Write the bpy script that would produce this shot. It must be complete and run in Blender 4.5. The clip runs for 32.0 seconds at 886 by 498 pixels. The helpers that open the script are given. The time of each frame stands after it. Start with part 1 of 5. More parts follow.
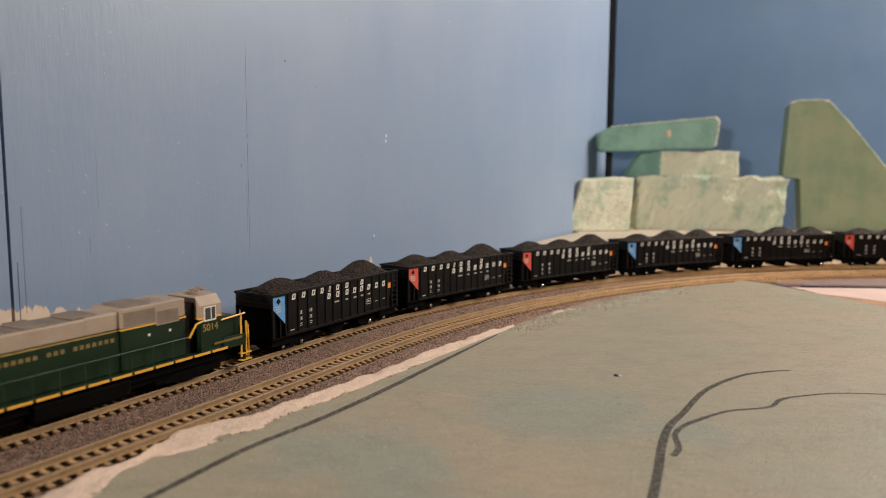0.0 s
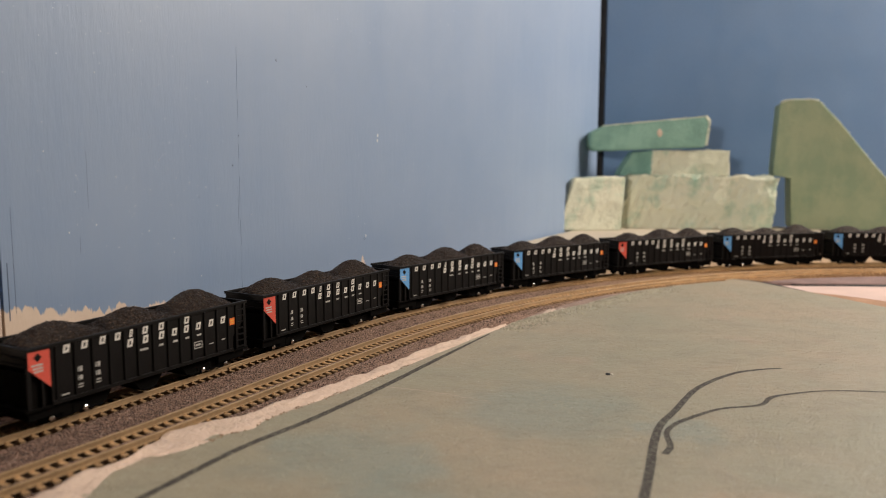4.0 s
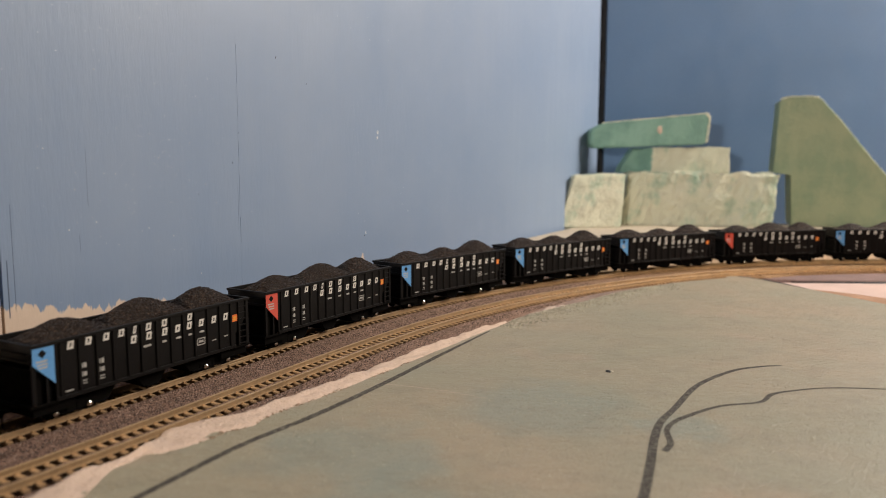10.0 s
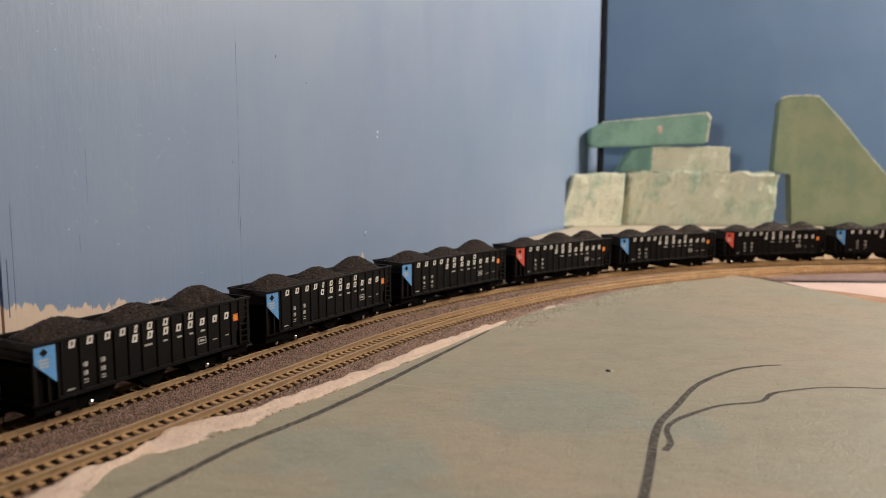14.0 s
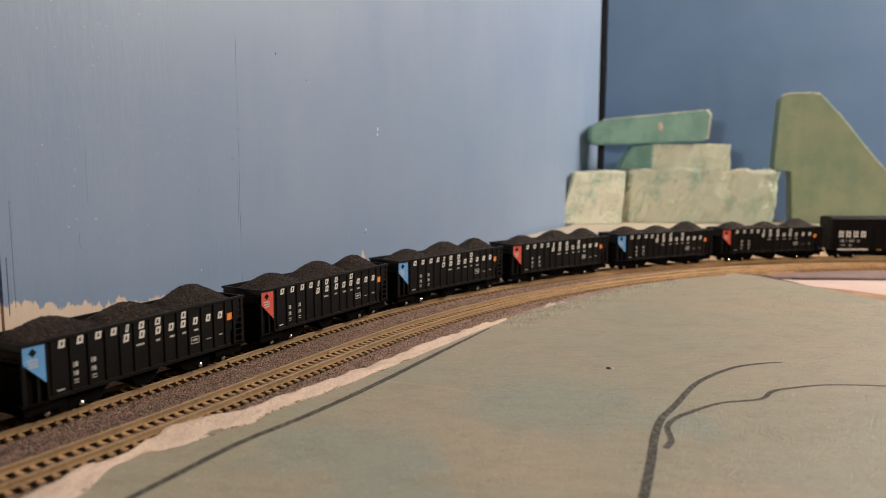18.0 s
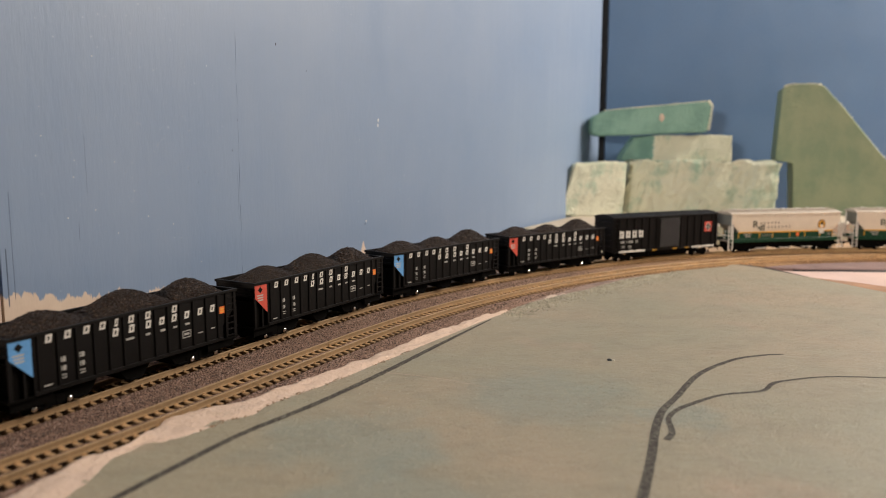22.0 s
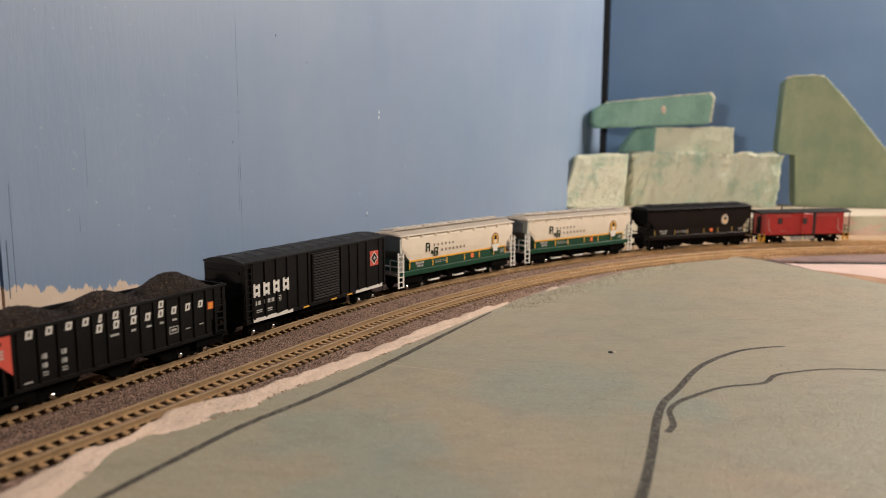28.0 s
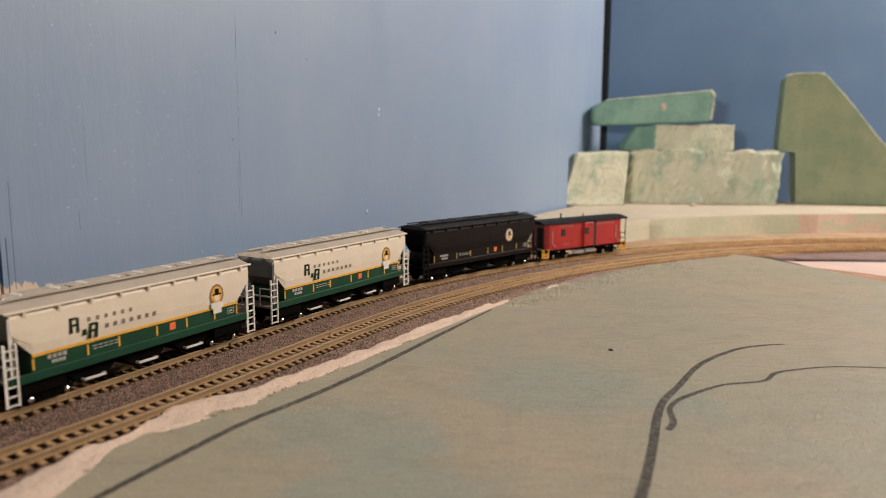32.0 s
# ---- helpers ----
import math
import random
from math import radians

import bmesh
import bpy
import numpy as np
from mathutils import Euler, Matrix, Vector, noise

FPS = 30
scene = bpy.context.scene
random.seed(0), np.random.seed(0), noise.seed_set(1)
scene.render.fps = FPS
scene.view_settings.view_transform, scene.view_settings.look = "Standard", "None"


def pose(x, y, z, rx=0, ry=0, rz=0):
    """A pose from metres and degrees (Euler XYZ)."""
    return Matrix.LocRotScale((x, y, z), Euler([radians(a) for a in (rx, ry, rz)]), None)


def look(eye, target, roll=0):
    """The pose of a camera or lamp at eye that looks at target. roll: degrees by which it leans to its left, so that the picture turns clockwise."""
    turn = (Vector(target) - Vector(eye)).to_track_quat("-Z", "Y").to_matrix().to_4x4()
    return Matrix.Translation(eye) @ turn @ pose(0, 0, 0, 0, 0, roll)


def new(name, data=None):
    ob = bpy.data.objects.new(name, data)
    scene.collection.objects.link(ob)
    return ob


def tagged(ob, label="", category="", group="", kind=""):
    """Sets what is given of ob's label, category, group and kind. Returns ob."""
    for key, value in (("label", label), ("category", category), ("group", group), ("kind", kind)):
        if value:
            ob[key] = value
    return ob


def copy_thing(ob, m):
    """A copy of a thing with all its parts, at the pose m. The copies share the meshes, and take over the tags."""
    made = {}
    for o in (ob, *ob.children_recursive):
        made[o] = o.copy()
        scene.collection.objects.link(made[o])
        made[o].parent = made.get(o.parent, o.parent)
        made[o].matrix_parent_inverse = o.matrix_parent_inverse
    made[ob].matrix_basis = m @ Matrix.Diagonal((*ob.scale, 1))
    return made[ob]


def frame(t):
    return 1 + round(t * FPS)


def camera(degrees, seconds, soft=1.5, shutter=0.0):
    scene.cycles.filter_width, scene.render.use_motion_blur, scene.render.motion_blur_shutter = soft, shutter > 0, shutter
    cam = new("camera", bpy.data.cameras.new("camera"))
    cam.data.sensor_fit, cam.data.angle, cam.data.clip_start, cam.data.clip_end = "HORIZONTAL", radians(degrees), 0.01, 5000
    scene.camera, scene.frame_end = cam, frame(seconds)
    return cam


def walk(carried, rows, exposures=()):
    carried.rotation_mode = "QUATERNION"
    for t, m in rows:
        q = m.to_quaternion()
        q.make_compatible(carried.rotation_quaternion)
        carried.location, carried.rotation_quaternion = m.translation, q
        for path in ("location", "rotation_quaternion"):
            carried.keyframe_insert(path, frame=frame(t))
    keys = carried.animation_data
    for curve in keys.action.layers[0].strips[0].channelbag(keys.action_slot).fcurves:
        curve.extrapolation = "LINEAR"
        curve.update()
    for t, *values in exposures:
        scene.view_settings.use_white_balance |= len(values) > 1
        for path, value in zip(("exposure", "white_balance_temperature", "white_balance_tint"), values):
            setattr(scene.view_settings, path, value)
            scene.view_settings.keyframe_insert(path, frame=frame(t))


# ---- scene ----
MM = 0.001
FOV = 60.59


def eye(x, y, z, pitch, roll, yaw):
    """Camera pose: millimetres over the rail heads, degrees down, lean and turn to the left."""
    return pose(x * MM, y * MM, (z + 4) * MM, 90 - pitch, 0, yaw) @ pose(0, 0, 0, 0, 0, -roll)


CAMERA_ROWS = [
    (0.0, 0.1, -2.3, 77.0, 6.54, -0.26, 0.471), (0.5, 0.1, -2.3, 77.0, 6.54, -0.26, 0.249),
    (1.0, 0.1, -2.3, 77.0, 6.54, -0.26, 0.058), (1.5, 0.1, -2.3, 76.9, 6.54, -0.25, -0.045),
    (2.0, 0.1, -2.3, 76.9, 6.53, -0.22, -0.085), (3.0, 0.1, -2.3, 76.9, 6.55, -0.19, -0.125),
    (4.5, 0.1, -2.3, 76.9, 6.57, -0.18, -0.145), (6.0, 0.1, -2.3, 76.9, 6.59, -0.16, -0.146),
    (7.0, 0.1, -2.3, 76.9, 6.62, -0.16, -0.139), (8.0, 0.1, -2.2, 76.9, 6.65, -0.16, -0.130),
    (9.0, 0.1, -2.1, 76.9, 6.71, -0.16, -0.129), (10.0, 0.1, -2.1, 76.9, 6.78, -0.16, -0.138),
    (11.0, 0.1, -2.0, 76.9, 6.815, -0.16, -0.140), (13.0, 0.1, -2.0, 76.9, 6.828, -0.17, -0.142),
    (14.5, 0.1, -2.0, 76.9, 6.835, -0.17, -0.143), (16.5, 0.1, -1.9, 76.9, 6.915, -0.16, -0.142),
    (17.5, 0.1, -1.7, 76.8, 6.967, -0.15, -0.122), (18.5, 0.1, -1.5, 76.75, 7.064, -0.155, -0.118),
    (19.5, 0.0, -1.4, 76.75, 7.204, -0.165, -0.126), (20.5, 0.0, -1.25, 76.8, 7.347, -0.17, -0.123),
    (21.5, 0.0, -0.95, 76.75, 7.543, -0.165, -0.101), (22.5, 0.0, -0.65, 76.7, 7.776, -0.165, -0.077),
    (23.2, 0.0, -0.58, 76.65, 7.88, -0.175, -0.067), (24.0, 0.0, -0.55, 76.6, 7.924, -0.17, -0.053),
    (25.5, 0.0, -0.4, 76.6, 8.022, -0.165, -0.032), (27.5, 0.0, -0.3, 76.6, 8.208, -0.16, -0.003),
    (29.0, 0.0, -0.25, 76.55, 8.297, -0.17, -0.012), (30.0, 0.0, -0.1, 76.5, 8.331, -0.16, 0.003),
    (31.0, 0.0, 0.0, 76.5, 8.379, -0.16, 0.012), (32.0, 0.0, 0.0, 76.6, 8.436, -0.18, 0.0)]

cam = camera(FOV, 32.0, 0.5, 0.3)
cam.data.dof.use_dof = True
cam.data.dof.focus_distance = 0.31
cam.data.dof.aperture_fstop = 14.0
walk(cam, [(t, eye(*row)) for t, *row in CAMERA_ROWS])

# ---- light ----
world = bpy.data.worlds.new("room_air")
world.use_nodes = True
world.node_tree.nodes["Background"].inputs[0].default_value = (0.75, 0.82, 1.0, 1)
world.node_tree.nodes["Background"].inputs[1].default_value = 0.03
scene.world = world
scene.view_settings.exposure = 0.0


def area_lamp(name, place, target, size_x, size_y, watts, colour):
    data = bpy.data.lights.new(name, "AREA")
    data.shape, data.size, data.size_y, data.energy, data.color = "RECTANGLE", size_x, size_y, watts, colour
    ob = new(name, data)
    ob.matrix_world = look(place, target)
    return ob


# two unseen lamps, right and back left, placed to suit the shadows and tones
area_lamp("ceiling_lamp_light", (1.12, 0.66, 0.73), (0.10, 0.50, 0.0), 0.40, 0.40, 24.5, (1.0, 0.87, 0.74))
area_lamp("wall_lamp_light", (-0.75, -1.10, 0.32), (0.25, 0.75, 0.08), 0.12, 0.12, 20.0, (1.0, 0.87, 0.73))


# ---- materials ----
def shader(name, rough=0.6, metal=0.0, spec=0.5):
    m = bpy.data.materials.new(name)
    m.use_nodes = True
    nt = m.node_tree
    b = nt.nodes["Principled BSDF"]
    b.inputs["Roughness"].default_value = rough
    b.inputs["Metallic"].default_value = metal
    b.inputs["Specular IOR Level"].default_value = spec
    return m, nt, b


def link(nt, a, b):
    nt.links.new(a, b)


def value_node(nt, op, a, b=None, clamp=False):
    n = nt.nodes.new("ShaderNodeMath")
    n.operation, n.use_clamp = op, clamp
    for i, v in enumerate((a, b)):
        if v is None:
            continue
        if isinstance(v, (int, float)):
            n.inputs[i].default_value = v
        else:
            link(nt, v, n.inputs[i])
    return n.outputs[0]


def coords(nt, stretch=(1, 1, 1)):
    t = nt.nodes.new("ShaderNodeTexCoord")
    mp = nt.nodes.new("ShaderNodeMapping")
    mp.inputs["Scale"].default_value = stretch
    link(nt, t.outputs["Object"], mp.inputs["Vector"])
    return mp.outputs[0]


def noise_of(nt, scale, detail=3.0, rough=0.6, stretch=(1, 1, 1)):
    n = nt.nodes.new("ShaderNodeTexNoise")
    n.inputs["Scale"].default_value, n.inputs["Detail"].default_value = scale, detail
    n.inputs["Roughness"].default_value = rough
    link(nt, coords(nt, stretch), n.inputs["Vector"])
    return n.outputs["Fac"]


def ramp(nt, fac, lo, hi, a=0.0, b=1.0):
    n = nt.nodes.new("ShaderNodeMapRange")
    n.inputs["From Min"].default_value, n.inputs["From Max"].default_value = lo, hi
    n.inputs["To Min"].default_value, n.inputs["To Max"].default_value = a, b
    link(nt, fac, n.inputs["Value"])
    return n.outputs[0]


def mix(nt, fac, a, b):
    n = nt.nodes.new("ShaderNodeMix")
    n.data_type = "RGBA"
    for i, v in ((0, fac), (6, a), (7, b)):
        if isinstance(v, (int, float)):
            n.inputs[i].default_value = v
        elif isinstance(v, tuple):
            n.inputs[i].default_value = (*v, 1)
        else:
            link(nt, v, n.inputs[i])
    return n.outputs[2]


def relief(nt, b, height, distance, strength=1.0):
    n = nt.nodes.new("ShaderNodeBump")
    n.inputs["Strength"].default_value, n.inputs["Distance"].default_value = strength, distance
    link(nt, height, n.inputs["Height"])
    link(nt, n.outputs[0], b.inputs["Normal"])


def surface(name, colour, rough=0.6, metal=0.0, vary=0.15, fine=2000, coarse=60, bump=0.0, spec=0.5, by_object=0.0, far_lit=0.0):
    """A plain coloured surface with grain at two scales and a fine relief (bump in metres)."""
    m, nt, b = shader(name, rough, metal, spec)
    f = ramp(nt, noise_of(nt, fine), 0.25, 0.75, 1 - vary, 1 + vary)
    c = ramp(nt, noise_of(nt, coarse), 0.3, 0.7, 1 - vary, 1 + vary)
    k = value_node(nt, "MULTIPLY", f, c)
    if by_object:
        info = nt.nodes.new("ShaderNodeObjectInfo")
        k = value_node(nt, "MULTIPLY", k, ramp(nt, info.outputs["Random"], 0, 1, 1 - by_object, 1 + by_object))
    if far_lit:
        # tone brightened towards the far curve, the light there put into the colour
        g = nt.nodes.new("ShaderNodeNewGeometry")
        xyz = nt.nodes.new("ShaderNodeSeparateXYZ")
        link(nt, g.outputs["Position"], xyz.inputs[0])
        k = value_node(nt, "MULTIPLY", k, ramp(nt, xyz.outputs["X"], -0.02, 0.22, 1.0, 1 + far_lit))
    v = nt.nodes.new("ShaderNodeVectorMath")
    v.operation = "SCALE"
    v.inputs[0].default_value = colour
    link(nt, k, v.inputs["Scale"])
    link(nt, v.outputs[0], b.inputs["Base Color"])
    link(nt, ramp(nt, noise_of(nt, coarse * 3), 0.3, 0.7, max(rough - 0.08, 0.03), min(rough + 0.08, 1)), b.inputs["Roughness"])
    if bump:
        relief(nt, b, noise_of(nt, fine, 4), bump)
    return m


def wall_paint():
    """Blue paint, brushed and spattered; below a ragged edge the bare tan board shows."""
    m, nt, b = shader("blue_wall_paint", 0.5, 0, 0.4)
    blotch = ramp(nt, noise_of(nt, 9, 4), 0.3, 0.7)
    streak = ramp(nt, noise_of(nt, 160, 3, 0.6, (1, 1, 0.06)), 0.25, 0.75)
    paint = mix(nt, blotch, (0.175, 0.252, 0.39), (0.215, 0.286, 0.412))
    paint = mix(nt, value_node(nt, "MULTIPLY", streak, 0.18), paint, (0.25, 0.315, 0.42))
    spatter = ramp(nt, noise_of(nt, 620, 2, 0.5), 0.705, 0.74)
    patch = ramp(nt, noise_of(nt, 14, 2), 0.5, 0.6)
    paint = mix(nt, value_node(nt, "MULTIPLY", value_node(nt, "MULTIPLY", spatter, patch), 0.6), paint, (0.55, 0.62, 0.72))
    bare = mix(nt, ramp(nt, noise_of(nt, 60, 4), 0.3, 0.7), (0.56, 0.44, 0.355), (0.66, 0.54, 0.44))
    t = nt.nodes.new("ShaderNodeTexCoord")
    s = nt.nodes.new("ShaderNodeSeparateXYZ")
    link(nt, t.outputs["Object"], s.inputs[0])
    jag = value_node(nt, "MULTIPLY", value_node(nt, "SUBTRACT", noise_of(nt, 130, 4, 0.7, (1, 1, 0.25)), 0.5), 0.016)
    wide = value_node(nt, "MULTIPLY", value_node(nt, "SUBTRACT", noise_of(nt, 22, 1, 0.5, (1, 1, 0.1)), 0.5), 0.006)
    edge = value_node(nt, "ADD", s.outputs["Z"], value_node(nt, "ADD", jag, wide))
    # along the wall the paint comes lower down, but for one bare spot
    edge = value_node(nt, "ADD", edge, ramp(nt, s.outputs["X"], -0.385, -0.368, 0.0, 0.0112))
    edge = value_node(nt, "ADD", edge, ramp(nt, s.outputs["X"], -0.456, -0.38, -0.0056, 0.0055))
    spot = value_node(nt, "SUBTRACT", 0.006, value_node(nt, "ABSOLUTE", value_node(nt, "ADD", s.outputs["X"], 0.253)))
    edge = value_node(nt, "SUBTRACT", edge, ramp(nt, spot, 0.0, 0.006, 0.0, 0.0165))
    link(nt, mix(nt, ramp(nt, edge, 0.0272, 0.0280), bare, paint), b.inputs["Base Color"])
    link(nt, ramp(nt, streak, 0, 1, 0.36, 0.5), b.inputs["Roughness"])
    relief(nt, b, noise_of(nt, 420, 4, 0.7, (1, 1, 0.2)), 0.00025, 0.6)
    return m


def board_foam():
    """Insulation foam, green paint worn through to pale pink and tan, pitted."""
    m, nt, b = shader("green_painted_foam", 0.5, 0, 0.5)
    big = ramp(nt, noise_of(nt, 8, 4, 0.6), 0.38, 0.64)
    mid = ramp(nt, noise_of(nt, 17, 4, 0.6), 0.52, 0.62)
    c = mix(nt, big, (0.284, 0.270, 0.190), (0.366, 0.290, 0.198))
    c = mix(nt, value_node(nt, "MULTIPLY", mid, 0.22), c, (0.268, 0.295, 0.228))
    # bluish stains with soft uneven rims
    t = nt.nodes.new("ShaderNodeTexCoord")
    wob = value_node(nt, "MULTIPLY", value_node(nt, "SUBTRACT", noise_of(nt, 45, 4, 0.6), 0.5), 0.05)
    for x, y, r in ((0.034, 0.235, 0.030), (-0.026, 0.197, 0.026), (-0.008, 0.160, 0.024), (0.070, 0.215, 0.014)):
        d = nt.nodes.new("ShaderNodeVectorMath")
        d.operation = "DISTANCE"
        d.inputs[1].default_value = (x, y, 0.002)
        link(nt, t.outputs["Object"], d.inputs[0])
        stain = ramp(nt, value_node(nt, "ADD", d.outputs["Value"], wob), r * 0.6, r * 1.1, 0.6, 0.0)
        c = mix(nt, stain, c, (0.215, 0.258, 0.225))
    warm = ramp(nt, noise_of(nt, 19, 2), 0.60, 0.72)
    c = mix(nt, value_node(nt, "MULTIPLY", warm, 0.5), c, (0.42, 0.285, 0.205))
    fine = ramp(nt, noise_of(nt, 420, 4, 0.7), 0.3, 0.7)
    c = mix(nt, value_node(nt, "MULTIPLY", fine, 0.4), c, (0.36, 0.335, 0.265))
    patchy = ramp(nt, noise_of(nt, 75, 4, 0.7, (0.8, 1.2, 1)), 0.48, 0.68)
    c = mix(nt, value_node(nt, "MULTIPLY", patchy, 0.4), c, (0.22, 0.202, 0.142))
    # pale flecks, which also put the glints on the foam into its colour
    speck = ramp(nt, noise_of(nt, 1000, 2, 0.5), 0.655, 0.72)
    c = mix(nt, value_node(nt, "MULTIPLY", speck, 0.75), c, (0.54, 0.50, 0.41))
    dark = ramp(nt, noise_of(nt, 620, 2, 0.5, (1.3, 0.8, 1)), 0.70, 0.76)
    c = mix(nt, value_node(nt, "MULTIPLY", dark, 0.55), c, (0.085, 0.08, 0.06))
    link(nt, c, b.inputs["Base Color"])
    h = value_node(nt, "ADD", value_node(nt, "MULTIPLY", noise_of(nt, 1000, 4, 0.65), 0.8), value_node(nt, "MULTIPLY", noise_of(nt, 210, 2, 0.6, (0.7, 1.3, 1)), 0.9))
    relief(nt, b, h, 0.0009, 0.75)
    return m


def ballast_coat():
    """Fine grey-brown grit glued over the roadbed."""
    m, nt, b = shader("grey_ballast_grit", 0.95, 0, 0.2)
    v = nt.nodes.new("ShaderNodeTexVoronoi")
    v.inputs["Scale"].default_value = 1250
    link(nt, coords(nt), v.inputs["Vector"])
    hue = nt.nodes.new("ShaderNodeSeparateColor")
    link(nt, v.outputs["Color"], hue.inputs[0])
    c = mix(nt, hue.outputs[0], (0.055, 0.035, 0.028), (0.32, 0.202, 0.158))
    c = mix(nt, value_node(nt, "MULTIPLY", ramp(nt, hue.outputs[1], 0.90, 0.94), 0.5), c, (0.42, 0.32, 0.265))
    c = mix(nt, ramp(nt, noise_of(nt, 30, 3), 0.35, 0.7, 0, 0.45), c, (0.175, 0.115, 0.092))
    # further round the curve the grit thins out over the tan roadbed
    t = nt.nodes.new("ShaderNodeTexCoord")
    xyz = nt.nodes.new("ShaderNodeSeparateXYZ")
    link(nt, t.outputs["Object"], xyz.inputs[0])
    drift = value_node(nt, "MULTIPLY", value_node(nt, "SUBTRACT", noise_of(nt, 35, 4, 0.65), 0.5), 0.12)
    along = value_node(nt, "ADD", xyz.outputs["X"], drift)
    dusty = mix(nt, hue.outputs[2], (0.17, 0.108, 0.08), (0.46, 0.31, 0.235))
    c = mix(nt, ramp(nt, along, -0.10, 0.02, 0.0, 0.85), c, dusty)
    tan = mix(nt, ramp(nt, noise_of(nt, 900, 3, 0.7), 0.3, 0.7), (0.30, 0.18, 0.09), (0.47, 0.30, 0.165))
    c = mix(nt, ramp(nt, along, 0.06, 0.20, 0.0, 0.9), c, tan)
    link(nt, c, b.inputs["Base Color"])
    relief(nt, b, value_node(nt, "SUBTRACT", 1.0, v.outputs["Distance"]), 0.0009, 1.0)
    return m


def marker_ink():
    """Dry marker ink that skips over the pits of the foam."""
    m, nt, b = shader("grey_marker_ink", 0.75, 0, 0.3)
    c = mix(nt, ramp(nt, noise_of(nt, 700, 3, 0.7), 0.3, 0.7), (0.030, 0.025, 0.022), (0.065, 0.056, 0.050))
    skip = value_node(nt, "MULTIPLY", ramp(nt, noise_of(nt, 850, 4, 0.75), 0.46, 0.62), 0.7)
    link(nt, mix(nt, skip, c, (0.21, 0.20, 0.16)), b.inputs["Base Color"])
    relief(nt, b, noise_of(nt, 1000, 4, 0.65), 0.0012, 0.85)
    return m


def grain_mix():
    """Single grains, each with a tone of its own."""
    m, nt, b = shader("loose_grain", 0.85, 0, 0.3)
    g = nt.nodes.new("ShaderNodeNewGeometry")
    tone = g.outputs["Random Per Island"]
    c = mix(nt, ramp(nt, tone, 0.0, 0.75), (0.016, 0.012, 0.011), (0.15, 0.105, 0.088))
    link(nt, mix(nt, ramp(nt, tone, 0.94, 0.96), c, (0.26, 0.195, 0.16)), b.inputs["Base Color"])
    return m


def foam_block_skin(name, pale, green, share, bump=0.0016):
    """Carved foam: pale bare faces with green wash left in the hollows."""
    m, nt, b = shader(name, 0.9, 0, 0.25)
    n = ramp(nt, noise_of(nt, 38, 5, 0.65, (1, 1, 0.7)), share - 0.09, share + 0.09)
    c = mix(nt, n, green, pale)
    c = mix(nt, ramp(nt, noise_of(nt, 12, 2), 0.4, 0.7, 0, 0.4), c, tuple(0.5 * (a + d) for a, d in zip(pale, green)))
    link(nt, c, b.inputs["Base Color"])
    relief(nt, b, value_node(nt, "ADD", noise_of(nt, 130, 5), noise_of(nt, 500, 3)), bump, 0.9)
    return m


def bank_wash():
    """The bank's face: pale green wash that gives way to bare pink along its length."""
    m, nt, b = shader("washed_bank_foam", 0.9, 0, 0.25)
    green = mix(nt, ramp(nt, noise_of(nt, 22, 4), 0.35, 0.65), (0.45, 0.49, 0.375), (0.60, 0.58, 0.465))
    pink = mix(nt, ramp(nt, noise_of(nt, 30, 3), 0.35, 0.65), (0.58, 0.44, 0.36), (0.66, 0.52, 0.44))
    pink = mix(nt, ramp(nt, noise_of(nt, 16, 4, 0.65, (1, 1, 3)), 0.54, 0.57), pink, green)
    t = nt.nodes.new("ShaderNodeTexCoord")
    s = nt.nodes.new("ShaderNodeSeparateXYZ")
    link(nt, t.outputs["Object"], s.inputs[0])
    drift = value_node(nt, "MULTIPLY", value_node(nt, "SUBTRACT", noise_of(nt, 24, 4, 0.65), 0.5), 0.16)
    link(nt, mix(nt, ramp(nt, value_node(nt, "ADD", s.outputs["X"], drift), 0.290, 0.296), green, pink), b.inputs["Base Color"])
    relief(nt, b, noise_of(nt, 300, 4), 0.0006, 0.8)
    return m


def coal_heap():
    """Crushed coal, dark brown; its sparkle is painted in as paler crumbs."""
    m, nt, b = shader("crushed_coal", 0.55, 0, 0.28)
    v = nt.nodes.new("ShaderNodeTexVoronoi")
    v.inputs["Scale"].default_value = 2500
    link(nt, coords(nt), v.inputs["Vector"])
    hue = nt.nodes.new("ShaderNodeSeparateColor")
    link(nt, v.outputs["Color"], hue.inputs[0])
    c = mix(nt, hue.outputs[0], (0.010, 0.006, 0.004), (0.046, 0.026, 0.017))
    c = mix(nt, ramp(nt, hue.outputs[1], 0.93, 0.97, 0.0, 0.8), c, (0.19, 0.12, 0.075))
    link(nt, c, b.inputs["Base Color"])
    link(nt, ramp(nt, hue.outputs[2], 0.0, 1.0, 0.3, 0.9), b.inputs["Roughness"])
    relief(nt, b, value_node(nt, "SUBTRACT", 1.0, v.outputs["Distance"]), 0.0012, 1.0)
    return m


WALL_PAINT = wall_paint()
BANK = bank_wash()
CHIP_PALE = surface("pale_blue_white_chip", (0.60, 0.63, 0.66), 0.7, vary=0.1)
MAUVE_GRIT = surface("mauve_roadbed_grit", (0.22, 0.147, 0.135), 0.95, vary=0.2, fine=1400, coarse=60, bump=0.0005)
# back wall: the blue is darkened, its dimmer light put into the colour
BACK_PAINT = surface("dimmed_blue_wall_paint", (0.082, 0.150, 0.272), 0.45, vary=0.06, fine=500, coarse=12, bump=0.0002)
GAP_BLACK = surface("black_gap_and_shade", (0.012, 0.014, 0.018), 0.8, vary=0.2)
FOAM = board_foam()
